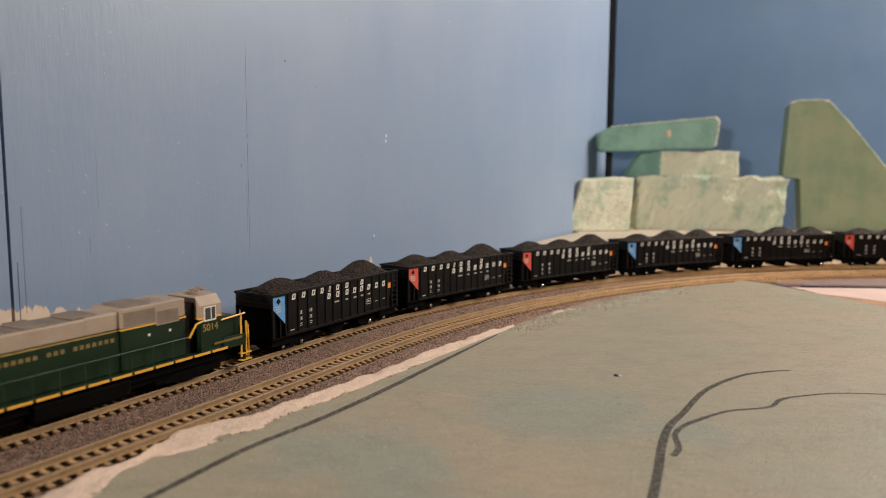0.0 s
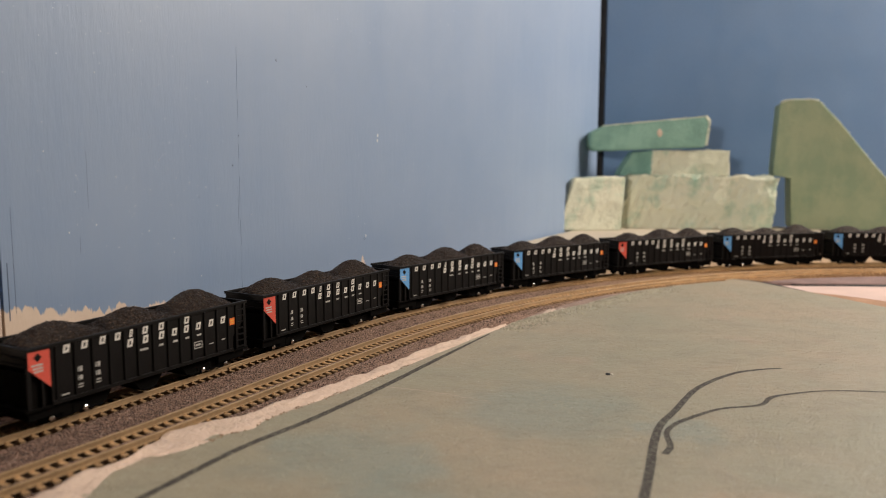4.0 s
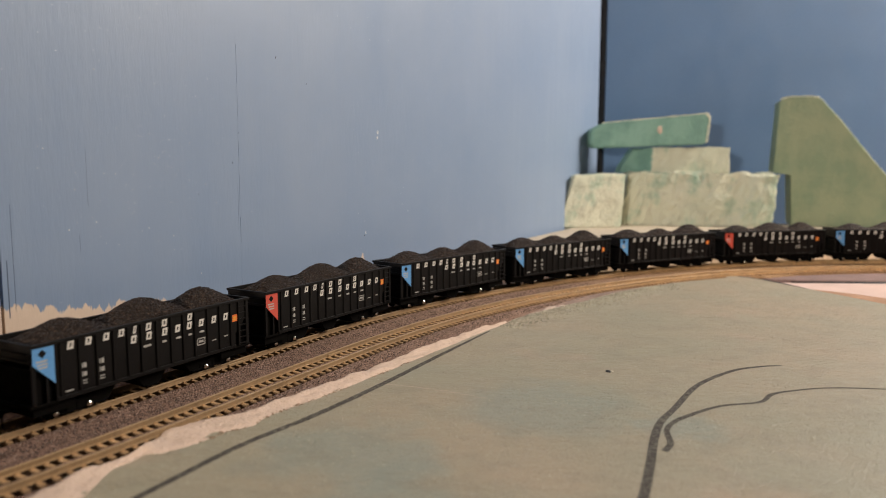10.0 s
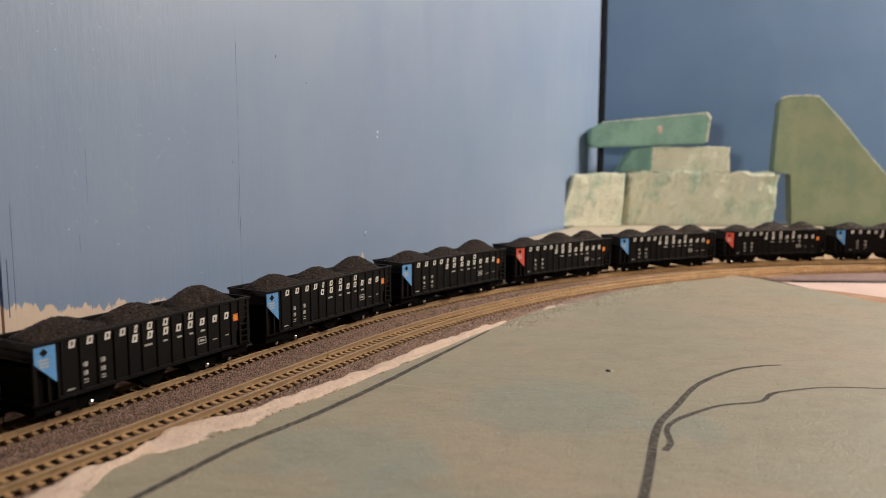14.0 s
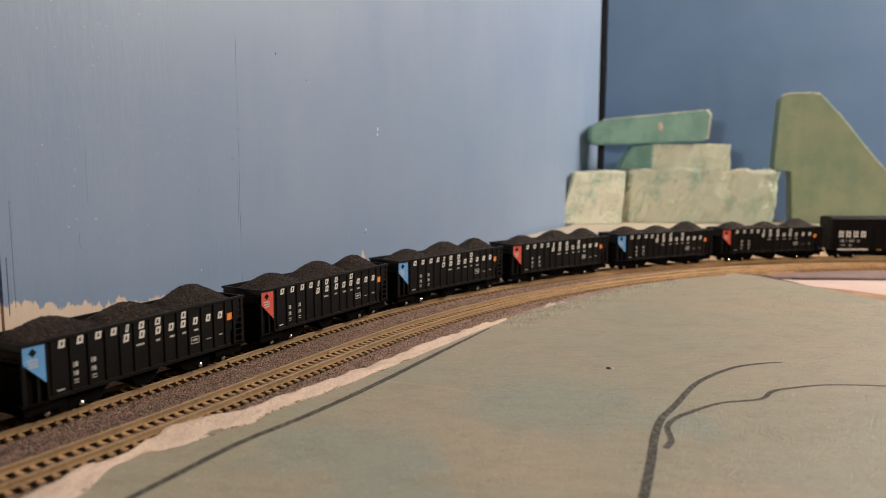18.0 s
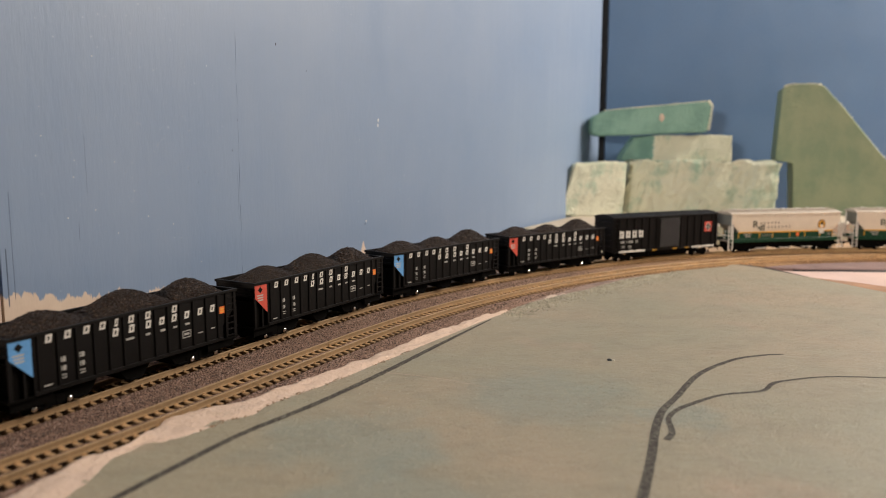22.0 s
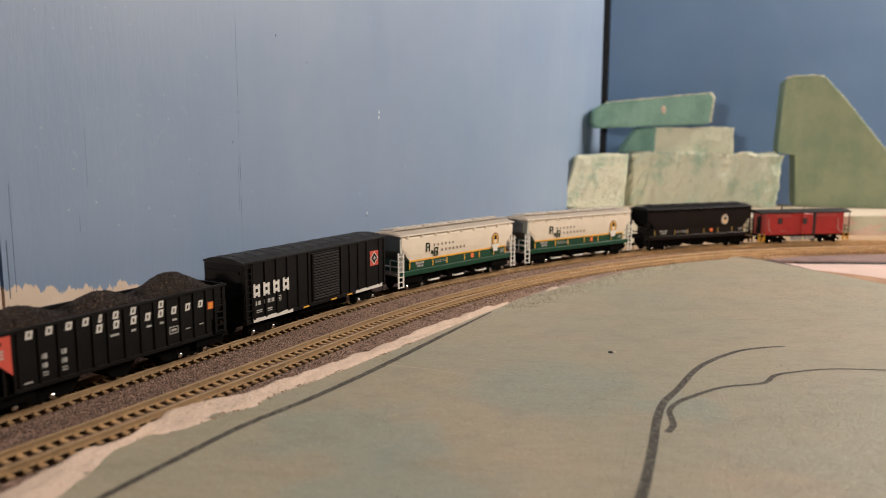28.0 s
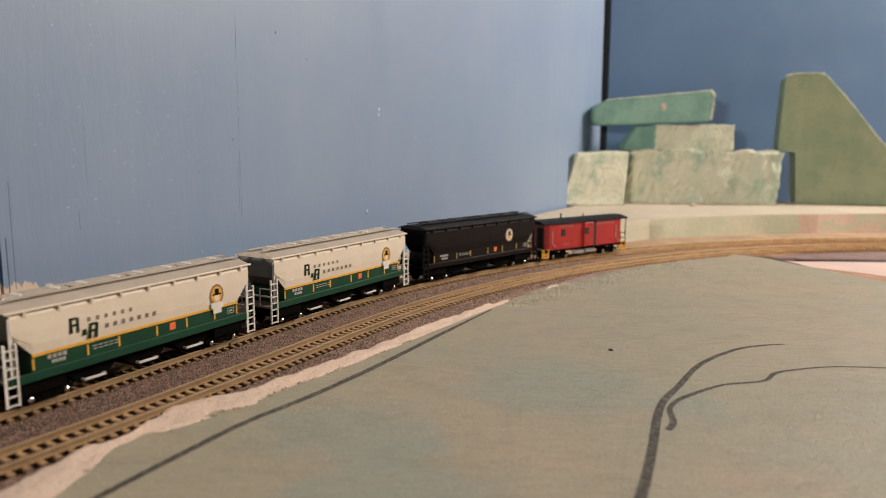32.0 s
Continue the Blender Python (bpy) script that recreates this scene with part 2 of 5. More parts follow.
SCORE_BLUE = surface("dark_blue_score", (0.055, 0.085, 0.14), 0.6, vary=0.2)
PINK_FOAM = surface("pale_pink_foam", (0.58, 0.43, 0.38), 0.85, vary=0.08, fine=900, coarse=40, bump=0.0002)
RUST_EDGE = surface("rust_brown_cut_edge", (0.34, 0.19, 0.11), 0.9, vary=0.2, fine=700, coarse=50, bump=0.0003)
PLASTER = surface("cream_pink_plaster", (0.52, 0.41, 0.335), 0.85, vary=0.10, fine=700, coarse=80, bump=0.0004)
SMEAR = foam_block_skin("mottled_plaster", (0.62, 0.475, 0.385), (0.38, 0.32, 0.24), 0.31, 0.0009)
BALLAST = ballast_coat()
DUST_GRIT = surface("pinkish_brown_grit", (0.30, 0.215, 0.175), 0.95, vary=0.25, fine=1300, coarse=60, bump=0.0006)
TAN_GRIT = surface("tan_shoulder_grit", (0.36, 0.245, 0.15), 0.95, vary=0.2, fine=900, coarse=40, bump=0.0005)
SPECK_BROWN = surface("brown_speck", (0.24, 0.16, 0.10), 0.85, vary=0.25, fine=1200, coarse=200)
GRAIN = grain_mix()
GRIT = surface("green_grey_grit", (0.34, 0.315, 0.24), 0.7, vary=0.25, fine=900, coarse=60)
CRUMB_PALE = surface("pale_foam_crumb", (0.56, 0.52, 0.43), 0.6, vary=0.2)
PLATFORM_TOP = surface("tan_foam_top", (0.46, 0.40, 0.315), 0.9, vary=0.10, fine=400, coarse=25, bump=0.0003)
CARVED = foam_block_skin("carved_pale_green_foam", (0.69, 0.69, 0.555), (0.28, 0.46, 0.355), 0.405, 0.0032)
GREEN_SLAB = foam_block_skin("green_washed_slab", (0.235, 0.40, 0.335), (0.165, 0.305, 0.26), 0.5)
OLIVE_FOAM = foam_block_skin("olive_green_foam_sheet", (0.315, 0.355, 0.235), (0.235, 0.305, 0.205), 0.5)
MARKER = marker_ink()
RAIL_TAN = surface("tan_painted_rail", (0.275, 0.180, 0.092), 0.55, vary=0.18, fine=900, coarse=120, spec=0.5, far_lit=0.8)
RAIL_HEAD = surface("worn_rail_head", (0.335, 0.222, 0.112), 0.55, 0.15, vary=0.15, fine=900, coarse=90, far_lit=0.8)
TIE_BROWN = surface("shaded_brown_tie_plastic", (0.17, 0.105, 0.054), 0.75, vary=0.22, fine=1400, coarse=200, by_object=0.15, far_lit=1.4)
TIE_TAN = surface("tan_tie_plastic", (0.315, 0.195, 0.094), 0.75, vary=0.22, fine=1400, coarse=200, by_object=0.12, far_lit=0.8)
CAR_BLACK = surface("satin_black_plastic", (0.0045, 0.0038, 0.0038), 0.5, vary=0.2, fine=1500, coarse=90, spec=0.12)
BROWN_BLACK = surface("brownish_black_paint", (0.007, 0.0047, 0.0043), 0.42, vary=0.2, fine=1500, coarse=90, spec=0.14)
# door slats lighter than the body, for the light they catch
DOOR_BLACK = surface("lightened_black_door_paint", (0.016, 0.013, 0.0125), 0.45, vary=0.2, fine=1500, coarse=90, spec=0.22)
ROOF_BLACK = surface("matt_black_roof", (0.007, 0.006, 0.006), 0.55, vary=0.2, fine=900, coarse=90, spec=0.18)
UNDER_BLACK = surface("black_running_gear", (0.003, 0.0027, 0.0025), 0.65, vary=0.25, fine=1500, coarse=150, spec=0.03)
AXLE_STEEL = surface("bright_wheel_metal", (0.75, 0.72, 0.68), 0.22, 1.0, vary=0.1)
COAL = coal_heap()
LETTER_WHITE = surface("off_white_lettering", (0.62, 0.60, 0.56), 0.6, vary=0.12, fine=1500, coarse=300)
LETTER_DIM = surface("thin_grey_lettering", (0.36, 0.35, 0.33), 0.6, vary=0.15, fine=1500, coarse=300)
DECAL_RED = surface("red_corner_decal", (0.52, 0.065, 0.04), 0.55, vary=0.08, fine=1500, coarse=200)
DECAL_BLUE = surface("sky_blue_corner_decal", (0.09, 0.275, 0.57), 0.55, vary=0.08, fine=1500, coarse=200)
DECAL_ORANGE = surface("orange_square_decal", (0.74, 0.16, 0.03), 0.5, vary=0.12, fine=1500, coarse=300)
YELLOW = surface("yellow_orange_paint", (0.68, 0.35, 0.035), 0.5, vary=0.1, fine=1500, coarse=200)
GOLD = surface("dull_gold_lettering", (0.33, 0.22, 0.045), 0.55, vary=0.15, fine=1500, coarse=200)
GOLD_DIM = surface("rubbed_gold_lettering", (0.17, 0.115, 0.03), 0.55, vary=0.2, fine=1500, coarse=200)
LOCO_GREEN = surface("dark_green_paint", (0.005, 0.019, 0.0068), 0.45, vary=0.15, fine=1500, coarse=80, spec=0.2)
LOCO_GREY = surface("warm_grey_cab_paint", (0.30, 0.235, 0.182), 0.55, vary=0.1, fine=1500, coarse=80)
LOCO_DARK = surface("grey_roof_grille", (0.19, 0.148, 0.115), 0.6, vary=0.2, fine=2500, coarse=80)
GRILLE_TAN = surface("brown_grey_louvre", (0.215, 0.168, 0.132), 0.6, vary=0.15, fine=2500, coarse=80)
HOOD_HATCH = surface("brownish_hood_hatch", (0.17, 0.135, 0.108), 0.65, vary=0.25, fine=2500, coarse=120, bump=0.0002)
ROOF_HATCH = surface("dark_brown_roof_hatch", (0.085, 0.068, 0.055), 0.65, vary=0.25, fine=2500, coarse=120, bump=0.0002)
END_GREY = surface("slate_grey_end_metal", (0.105, 0.108, 0.098), 0.5, vary=0.15, fine=1500, coarse=90)
ROOF_TAN = surface("tan_grey_car_roof", (0.40, 0.345, 0.285), 0.6, vary=0.1, fine=1500, coarse=70)
CREAM = surface("cream_car_paint", (0.68, 0.595, 0.49), 0.5, vary=0.06, fine=1500, coarse=60)
CAR_GREEN = surface("bottle_green_paint", (0.006, 0.046, 0.024), 0.42, vary=0.15, fine=1500, coarse=80, spec=0.25)
FADED_PINK = surface("faded_pink_lettering", (0.36, 0.10, 0.085), 0.55, vary=0.2, fine=1500, coarse=300)
CABOOSE_RED = surface("dull_red_paint", (0.36, 0.02, 0.018), 0.34, vary=0.12, fine=1500, coarse=80)
WINDOW_DARK = surface("dark_window_glazing", (0.02, 0.02, 0.022), 0.12, vary=0.1)
ROOM_WALL = surface("tan_room_wall", (0.38, 0.34, 0.29), 0.9, vary=0.05, fine=40, coarse=4)
BADGE_BROWN = surface("brown_badge_ring", (0.22, 0.12, 0.06), 0.55, vary=0.2)
ROOM_FLOOR = surface("grey_concrete_floor", (0.28, 0.27, 0.25), 0.85, vary=0.15, fine=60, coarse=5)
WOOD = surface("pine_table_frame", (0.42, 0.28, 0.15), 0.6, vary=0.2, fine=120, coarse=12)


# ---- mesh helpers (millimetres) ----
def box(bm, x0, x1, y0, y1, z0, z1):
    vs = [bm.verts.new((x, y, z)) for z in (z0, z1) for y in (y0, y1) for x in (x0, x1)]
    for f in ((0, 2, 3, 1), (4, 5, 7, 6), (0, 1, 5, 4), (2, 6, 7, 3), (0, 4, 6, 2), (1, 3, 7, 5)):
        bm.faces.new([vs[i] for i in f])
    return vs


def prism(bm, outline, lo, hi, axis="y"):
    """Outline of (a, b) pairs in the plane across the axis, pushed from lo to hi along it."""
    put = {"y": lambda a, b, c: (a, c, b), "x": lambda a, b, c: (c, a, b), "z": lambda a, b, c: (a, b, c)}[axis]
    a = [bm.verts.new(put(*p, lo)) for p in outline]
    b = [bm.verts.new(put(*p, hi)) for p in outline]
    n = len(outline)
    faces = [bm.faces.new(a), bm.faces.new(b[::-1])]
    for i in range(n):
        faces.append(bm.faces.new((a[i], b[i], b[(i + 1) % n], a[(i + 1) % n])))
    return a + b


def tube(bm, p, q, r, n=8):
    p, q = Vector(p), Vector(q)
    m = (q - p).to_track_quat("Z", "Y").to_matrix()
    ra = [[bm.verts.new(c + m @ Vector((r * math.cos(2 * math.pi * i / n), r * math.sin(2 * math.pi * i / n), 0))) for i in range(n)] for c in (p, q)]
    bm.faces.new(ra[0][::-1])
    bm.faces.new(ra[1])
    for i in range(n):
        bm.faces.new((ra[0][i], ra[0][(i + 1) % n], ra[1][(i + 1) % n], ra[1][i]))


def soften(bm, width, segments=1):
    bmesh.ops.recalc_face_normals(bm, faces=bm.faces[:])
    bmesh.ops.bevel(bm, geom=bm.edges[:], offset=width, segments=segments, affect="EDGES", clamp_overlap=True)


def mesh(name, bm, material):
    bmesh.ops.recalc_face_normals(bm, faces=bm.faces[:])
    bm.transform(Matrix.Scale(MM, 4))
    me = bpy.data.meshes.new(name)
    bm.to_mesh(me)
    bm.free()
    me.materials.append(material)
    return me


def piece(name, me, parent=None, x=0, y=0, z=0, rz=0, label="", rx=0, ry=0):
    """One object on shared mesh data; millimetres in its parent's space."""
    ob = new(name, me)
    ob.parent = parent
    ob.matrix_basis = pose(x * MM, y * MM, z * MM, rx, ry, rz)
    return tagged(ob, label=label) if label else ob


def part(name, bm, material, parent=None, label="", **at):
    return piece(name, mesh(name, bm, material), parent, label=label, **at)


def boxes(*spans):
    bm = bmesh.new()
    for s in spans:
        box(bm, *s)
    return bm


def rounded(width, *spans):
    bm = boxes(*spans)
    soften(bm, width)
    return bm


def smooth(ob):
    for p in ob.data.polygons:
        p.use_smooth = True
    return ob


def base(name, label, category, group="", kind="", x=0, y=0, z=0, rz=0):
    ob = new(name)
    ob.empty_display_size = 0.02
    ob.matrix_basis = pose(x * MM, y * MM, z * MM, 0, 0, rz)
    return tagged(ob, label, category, group, kind)


# ---- the line of the train's track ----
STEP = 2.0
BEND_AT = np.linspace(-80, 780, 9)
BEND = np.array([0.00129, -0.00013, -0.00228, -0.00177, -0.00215, -0.00212, -0.00304, -0.00304, -0.00304])
LINE_S = np.arange(-80, 2200 + STEP, STEP)
_bend = np.where(LINE_S <= 780, np.interp(LINE_S, BEND_AT, BEND), np.where(LINE_S < 1250, -0.00304, 0.0))
_turn = 1.02118 + np.concatenate([[0], np.cumsum((_bend[1:] + _bend[:-1]) / 2 * STEP)])
_lx = -136.28 + np.concatenate([[0], np.cumsum((np.cos(_turn[1:]) + np.cos(_turn[:-1])) / 2 * STEP)])
_ly = 188.69 + np.concatenate([[0], np.cumsum((np.sin(_turn[1:]) + np.sin(_turn[:-1])) / 2 * STEP)])
TWIN = 34.2


def line(s, off=0.0):
    """x, y and heading (radians) of the track's centre at s, or off millimetres to its right."""
    t = float(np.interp(s, LINE_S, _turn))
    x, y = float(np.interp(s, LINE_S, _lx)), float(np.interp(s, LINE_S, _ly))
    back = min(s + 80, 0)
    return x + back * math.cos(t) + off * math.sin(t), y + back * math.sin(t) - off * math.cos(t), t


def strip(bm, s_values, profile):
    """Sweep a profile, a function of s that gives (off, z) pairs, along the line."""
    rows = []
    for s in s_values:
        row = []
        for off, z in profile(s):
            x, y, _ = line(s, off)
            row.append(bm.verts.new((x, y, z)))
        rows.append(row)
    for a, b in zip(rows, rows[1:]):
        for i in range(len(a) - 1):
            bm.faces.new((a[i], b[i], b[i + 1], a[i + 1]))
    return rows


# ---- the setting ----
def at_knots(s, where, values):
    return float(np.interp(s, where, values))


def rag(s, size, seed):
    """An uneven edge: two scales of noise along s."""
    return size * (noise.noise((s * 0.055, seed, 0)) + 0.55 * noise.noise((s * 0.22, seed, 3)) + 0.3 * noise.noise((s * 0.7, seed, 7)))


def board_edge(s):
    return TWIN + at_knots(s, (-900, -90, -52, -45, -26, -12, 14, 57, 105, 153, 187, 213, 243, 290, 350, 400),
                           (15, 14, 12.5, 11.5, 11.5, 17.5, 22, 26, 27, 25, 22, 21, 21, 14, 10.2, 10.2))


def roadbed_edge(s):
    return TWIN + at_knots(s, (-900, 392, 400, 436, 440, 457, 478, 500, 521, 560, 700, 900), (29, 27, 12, 8, 15, 23.6, 28.5, 33.5, 37, 40, 34, 26))


def build_table():
    top = tagged(part("ground", boxes((-1500, 1300, -1900, 1150, -45, -5)), PINK_FOAM), "pale pink foam sheet spread over the layout table",
                 "table top", kind="structure")
    tagged(part("foam_sheet", boxes((203, 1240, -850, 1090, -4.95, -2.2)), PINK_FOAM), "pale pink foam sheet inside the curve of the track", "foam sheet", kind="structure")
    table = base("layout_table", "pine frame table carrying the model railway", "table", z=-50)
    for x in (-1400, 0, 1200):
        for y in (-1800, 1050):
            part("leg", rounded(3, (x - 35, x + 35, y - 35, y + 35, -900, -0.5)), WOOD, table)
    part("rail", rounded(3, (-1360, 1160, -1812, -1788, -95, -1)), WOOD, table)
    part("rail", rounded(3, (-1360, 1160, 1038, 1062, -95, -1)), WOOD, table)
    return top


def build_room():
    for name, spans, mat, label in (
            ("floor", (-2600, 2600, -3000, 1900, -1000, -950), ROOM_FLOOR, "plain grey concrete floor of the room"),
            ("ceiling", (-2600, 2600, -3000, 1900, 1550, 1600), ROOM_WALL, "plain off-white ceiling"),
            ("wall_south", (-2600, 2600, -3050, -3000, -950, 1550), ROOM_WALL, "plain cream wall"),
            ("wall_north", (-2600, 2600, 1900, 1950, -950, 1550), ROOM_WALL, "plain cream wall"),
            ("wall_west", (-2650, -2600, -3000, 1900, -950, 1550), ROOM_WALL, "plain cream wall"),
            ("wall_east", (2600, 2650, -3000, 1900, -950, 1550), ROOM_WALL, "plain cream wall")):
        tagged(part(name, boxes(spans), mat), label, name.split("_")[0], kind="structure")


WALL_AT, WALL_TURN = (77.0, 640.0), 61.5


def on_wall(along, out=0.0):
    a = radians(WALL_TURN)
    return WALL_AT[0] + along * math.cos(a) + out * math.sin(a), WALL_AT[1] + along * math.sin(a) - out * math.cos(a)


def build_backdrop():
    wall = base("wall_left", "sky-blue painted backdrop panels, bare tan along the foot", "wall", kind="structure", x=WALL_AT[0], y=WALL_AT[1], rz=WALL_TURN)
    for a, b in ((-1900, -457.6), (-456.5, -348.13), (-347.96, 181)):
        part("panel", boxes((a, b, 0, 12, -5, 900)), WALL_PAINT, wall)
    part("backing", boxes((-1900, 175, 12.5, 20, -5, 900)), GAP_BLACK, wall)
    # paint that bridges the narrow joint here and there
    rng = random.Random(4)
    z = 8.0
    while z < 400:
        h = rng.uniform(2, 9)
        if rng.random() < 0.55:
            part("joint_paint", boxes((-348.3, -347.8, -0.02, 0.4, z, z + h)), WALL_PAINT, wall)
        z += h
    # hairline scores left by the brush beside the joints
    for x, z0, z1, w in ((-452.6, 27, 62, 0.14), (-424, 60, 80, 0.06), (-428, 44, 50, 0.08), (-349.2, 45, 66, 0.06), (-454.9, 25, 44, 0.35)):
        part("score", boxes((x, x + w, -0.03, 0.3, z0 + 4, z1 + 4)), SCORE_BLUE, wall)
    # chips in the paint
    chip = bmesh.new()
    bmesh.ops.create_icosphere(chip, subdivisions=1, radius=1)
    bmesh.ops.transform(chip, matrix=Matrix.Diagonal((0.7, 0.25, 1.1, 1)), verts=chip.verts)
    pale = mesh("chip", chip, CHIP_PALE)
    for x, z, k in ((-236.9, 91.6, 1.0), (-237.3, 88.7, 0.9), (-249.8, 35.7, 0.8), (-419, 108, 0.5), (-412, 71, 0.5), (-392, 77, 0.6),
                    (-377, 68, 0.6), (-368, 66, 0.5), (-421, 54, 0.6), (-432, 52, 0.6), (-398, 50, 0.55), (-376, 83, 0.5), (-440, 80, 0.5),
                    (-386, 46, 0.5), (-362, 58, 0.45), (-404, 60, 0.45), (-396, 86, 0.45), (-429, 66, 0.5)):
        ob = piece("paint_chip", pale, wall, x, 0, z + 4)
        ob.scale = (k if k > 0.7 else 0.6 * k, 1, k if k > 0.7 else 0.5 * k)
    rng = random.Random(21)
    for _ in range(90):
        k = rng.choice((0.15, 0.18, 0.22, 0.3))
        ob = piece("paint_chip", pale, wall, rng.gauss(-400, 24), 0.05, rng.gauss(72, 17))
        ob.scale = (k, 0.6, k * rng.uniform(0.5, 1.0))
    pit = bmesh.new()
    bmesh.ops.create_icosphere(pit, subdivisions=1, radius=1)
    bmesh.ops.transform(pit, matrix=Matrix.Diagonal((0.35, 0.12, 0.7, 1)), verts=pit.verts)
    dark = mesh("pit", pit, GAP_BLACK)
    for x, z, k in ((-322.1, 123.3, 1.0), (-300.1, 113.2, 0.7), (-251, 34.2, 0.8), (-352, 75, 0.7), (-348, 88, 0.6), (-372, 62, 0.5)):
        ob = piece("paint_pit", dark, wall, x, 0, z + 4)
        ob.scale = (k, 1, k)

    cx, cy = on_wall(186, 0)
    back = base("wall_back", "blue painted backdrop board behind the foam blocks, darkened for its dimmer light", "wall", kind="structure", x=cx, y=cy, rz=5)
    part("panel", boxes((6, 1150, 0, 12, -5, 900)), BACK_PAINT, back)
    part("backing", boxes((-24, 1150, 12.5, 20, -5, 900)), GAP_BLACK, back)
    bm = bmesh.new()
    for z, k in ((30, 0.9), (120, 1.2), (176, 2.6), (260, 1.0), (420, 1.1)):
        bmesh.ops.create_icosphere(bm, subdivisions=1, radius=1, matrix=Matrix.LocRotScale((5, 3, z), None, (2.2 * k, 2, 4 * k)))
    box(bm, -8, 8, 3, 12, -5, 900)
    part("joint_filler", bm, GAP_BLACK, back, "black filler squeezed out of the corner joint")


def build_ground():
    svals = np.concatenate([np.arange(-1900, -100, 40), np.arange(-100, 800, 3.0), np.arange(800, 2160, 20)])
    bm = bmesh.new()

    def bed(s):
        e = min(roadbed_edge(s), TWIN + at_knots(s, (300, 400, 440, 470), (60, 40, 12, 7.6))) + 0.5 * rag(s, 1.0, 2)
        e = max(e, TWIN + 7.4)
        humps = ((-7.6, 1.5), (-6.7, 0.9), (-6.1, 0.0), (-4.2, 0.0), (-3.1, 0.2), (-2.1, 1.35), (-0.6, 2.1), (1.4, 2.15), (2.4, 1.7), (3.1, 1.1), (4.2, 0.0), (6.2, 0.0), (6.9, 0.9))
        pairs = [(-25, -4.9), (-22, 0.6), (-10, 1.3)] + list(humps) + [(7.6, 1.5), (10, 1.4), (14, 1.25), (20, 1.25), (TWIN - 10, 1.4)]
        pairs += [(TWIN + o, z) for o, z in humps] + [(min(TWIN + 7.6, e - 0.7), 1.4), (min(TWIN + 9, e - 0.5), 1.3), (e - 0.3, -0.4), (e - 0.2, -4.9)]
        offs, zs = zip(*pairs)
        lump = [0.22 * noise.noise((s * 0.2, o * 0.2, 1)) for o in offs]
        return [(o, z + (l if -4 < z else 0)) for o, z, l in zip(offs, zs, lump)]
    strip(bm, svals, bed)
    bed_ob = tagged(part("roadbed", bm, BALLAST), "fine grey-brown ballast grit glued under both tracks", "roadbed", kind="structure")
    smooth(bed_ob)
    bm = bmesh.new()
    strip(bm, np.arange(165, 425, 3.0), lambda s: [(at_knots(s, (165, 200, 270), (board_edge(165) - 0.5, TWIN + 17, TWIN + 8.2)) + 1.2 * rag(s, 1, 3), 0.9), (at_knots(s, (165, 200, 270), (board_edge(165) + 0.3, TWIN + 18, TWIN + 9.2)) + 1.2 * rag(s, 1, 3), 1.5), (max(board_edge(s) + 2.4, TWIN + 11.5), 1.55)])
    tagged(part("dust_strip", bm, DUST_GRIT), "pinkish-brown dust and grit between the track and the board", "roadbed", kind="structure")
    bm = bmesh.new()
    strip(bm, np.arange(420, 905, 4.0), lambda s: [(TWIN + 6.8, -0.6), (TWIN + 7.0, -0.12), (max(roadbed_edge(s), TWIN + 7.4) - 0.8 + 0.3 * rag(s, 1, 6), -0.15),
                                                  (max(roadbed_edge(s), TWIN + 7.4) + 0.3 * rag(s, 1, 6), -1.0), (max(roadbed_edge(s), TWIN + 7.4) - 1.6, -4.9)])
    tagged(part("roadbed_shoulder", bm, MAUVE_GRIT), "mauve-grey grit shoulder of the roadbed beside the inner track", "roadbed", kind="structure")

    # black face standing in for the shade below the roadbed edge
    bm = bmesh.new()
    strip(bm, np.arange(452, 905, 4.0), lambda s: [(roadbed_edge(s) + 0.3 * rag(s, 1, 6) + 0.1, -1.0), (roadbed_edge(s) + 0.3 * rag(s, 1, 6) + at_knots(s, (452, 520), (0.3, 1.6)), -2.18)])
    tagged(part("roadbed_gap", bm, GAP_BLACK), "black strip standing for the shade under the undercut foot of the roadbed", "gap", kind="structure")

    def shoulder(s):
        out = -28 - at_knots(s, (60, 200, 330), (0, 4, 60))
        return [(-24.9, -4.9), (-24.9, -0.5), (out, -0.6), (out - 0.5, -4.9)]
    for name, a, b, mat, label in (("trackside_shoulder", 318, 830, TAN_GRIT, "tan gritty shoulder between the track and the foam bank"),
                                   ("trackside_grit", -1500, 318, BALLAST, "dark grit filling the slot between track and backdrop")):
        bm = bmesh.new()
        strip(bm, np.arange(a, b + 1, 6.0), shoulder)
        tagged(part(name, bm, mat), label, "ground", kind="structure")

    # the raised bank along the foot of the back wall
    front = [(66.5, 611), (86, 585)]
    for s in np.arange(352, 905, 4.0):
        x, y, _ = line(s, -at_knots(s, (352, 416, 490, 556, 608, 760, 905), (42, 60, 64, 66, 77, 90, 90)) + rag(s, 0.15, 11))
        front.append((x, y))
    cx, cy = on_wall(183, 2)
    outline = front + [(front[-1][0] + 320, front[-1][1] + 240), (cx + 560, cy - 85), (cx + 2, cy - 4)]
    bm = bmesh.new()
    prism(bm, outline, -4.9, 15.6, "z")
    bmesh.ops.triangulate(bm, faces=[f for f in bm.faces if len(f.verts) > 4])
    bank = tagged(part("foam_bank", bm, BANK), "low bank of pale green-washed foam with a broken edge", "foam bank", kind="structure")
    bm = bmesh.new()
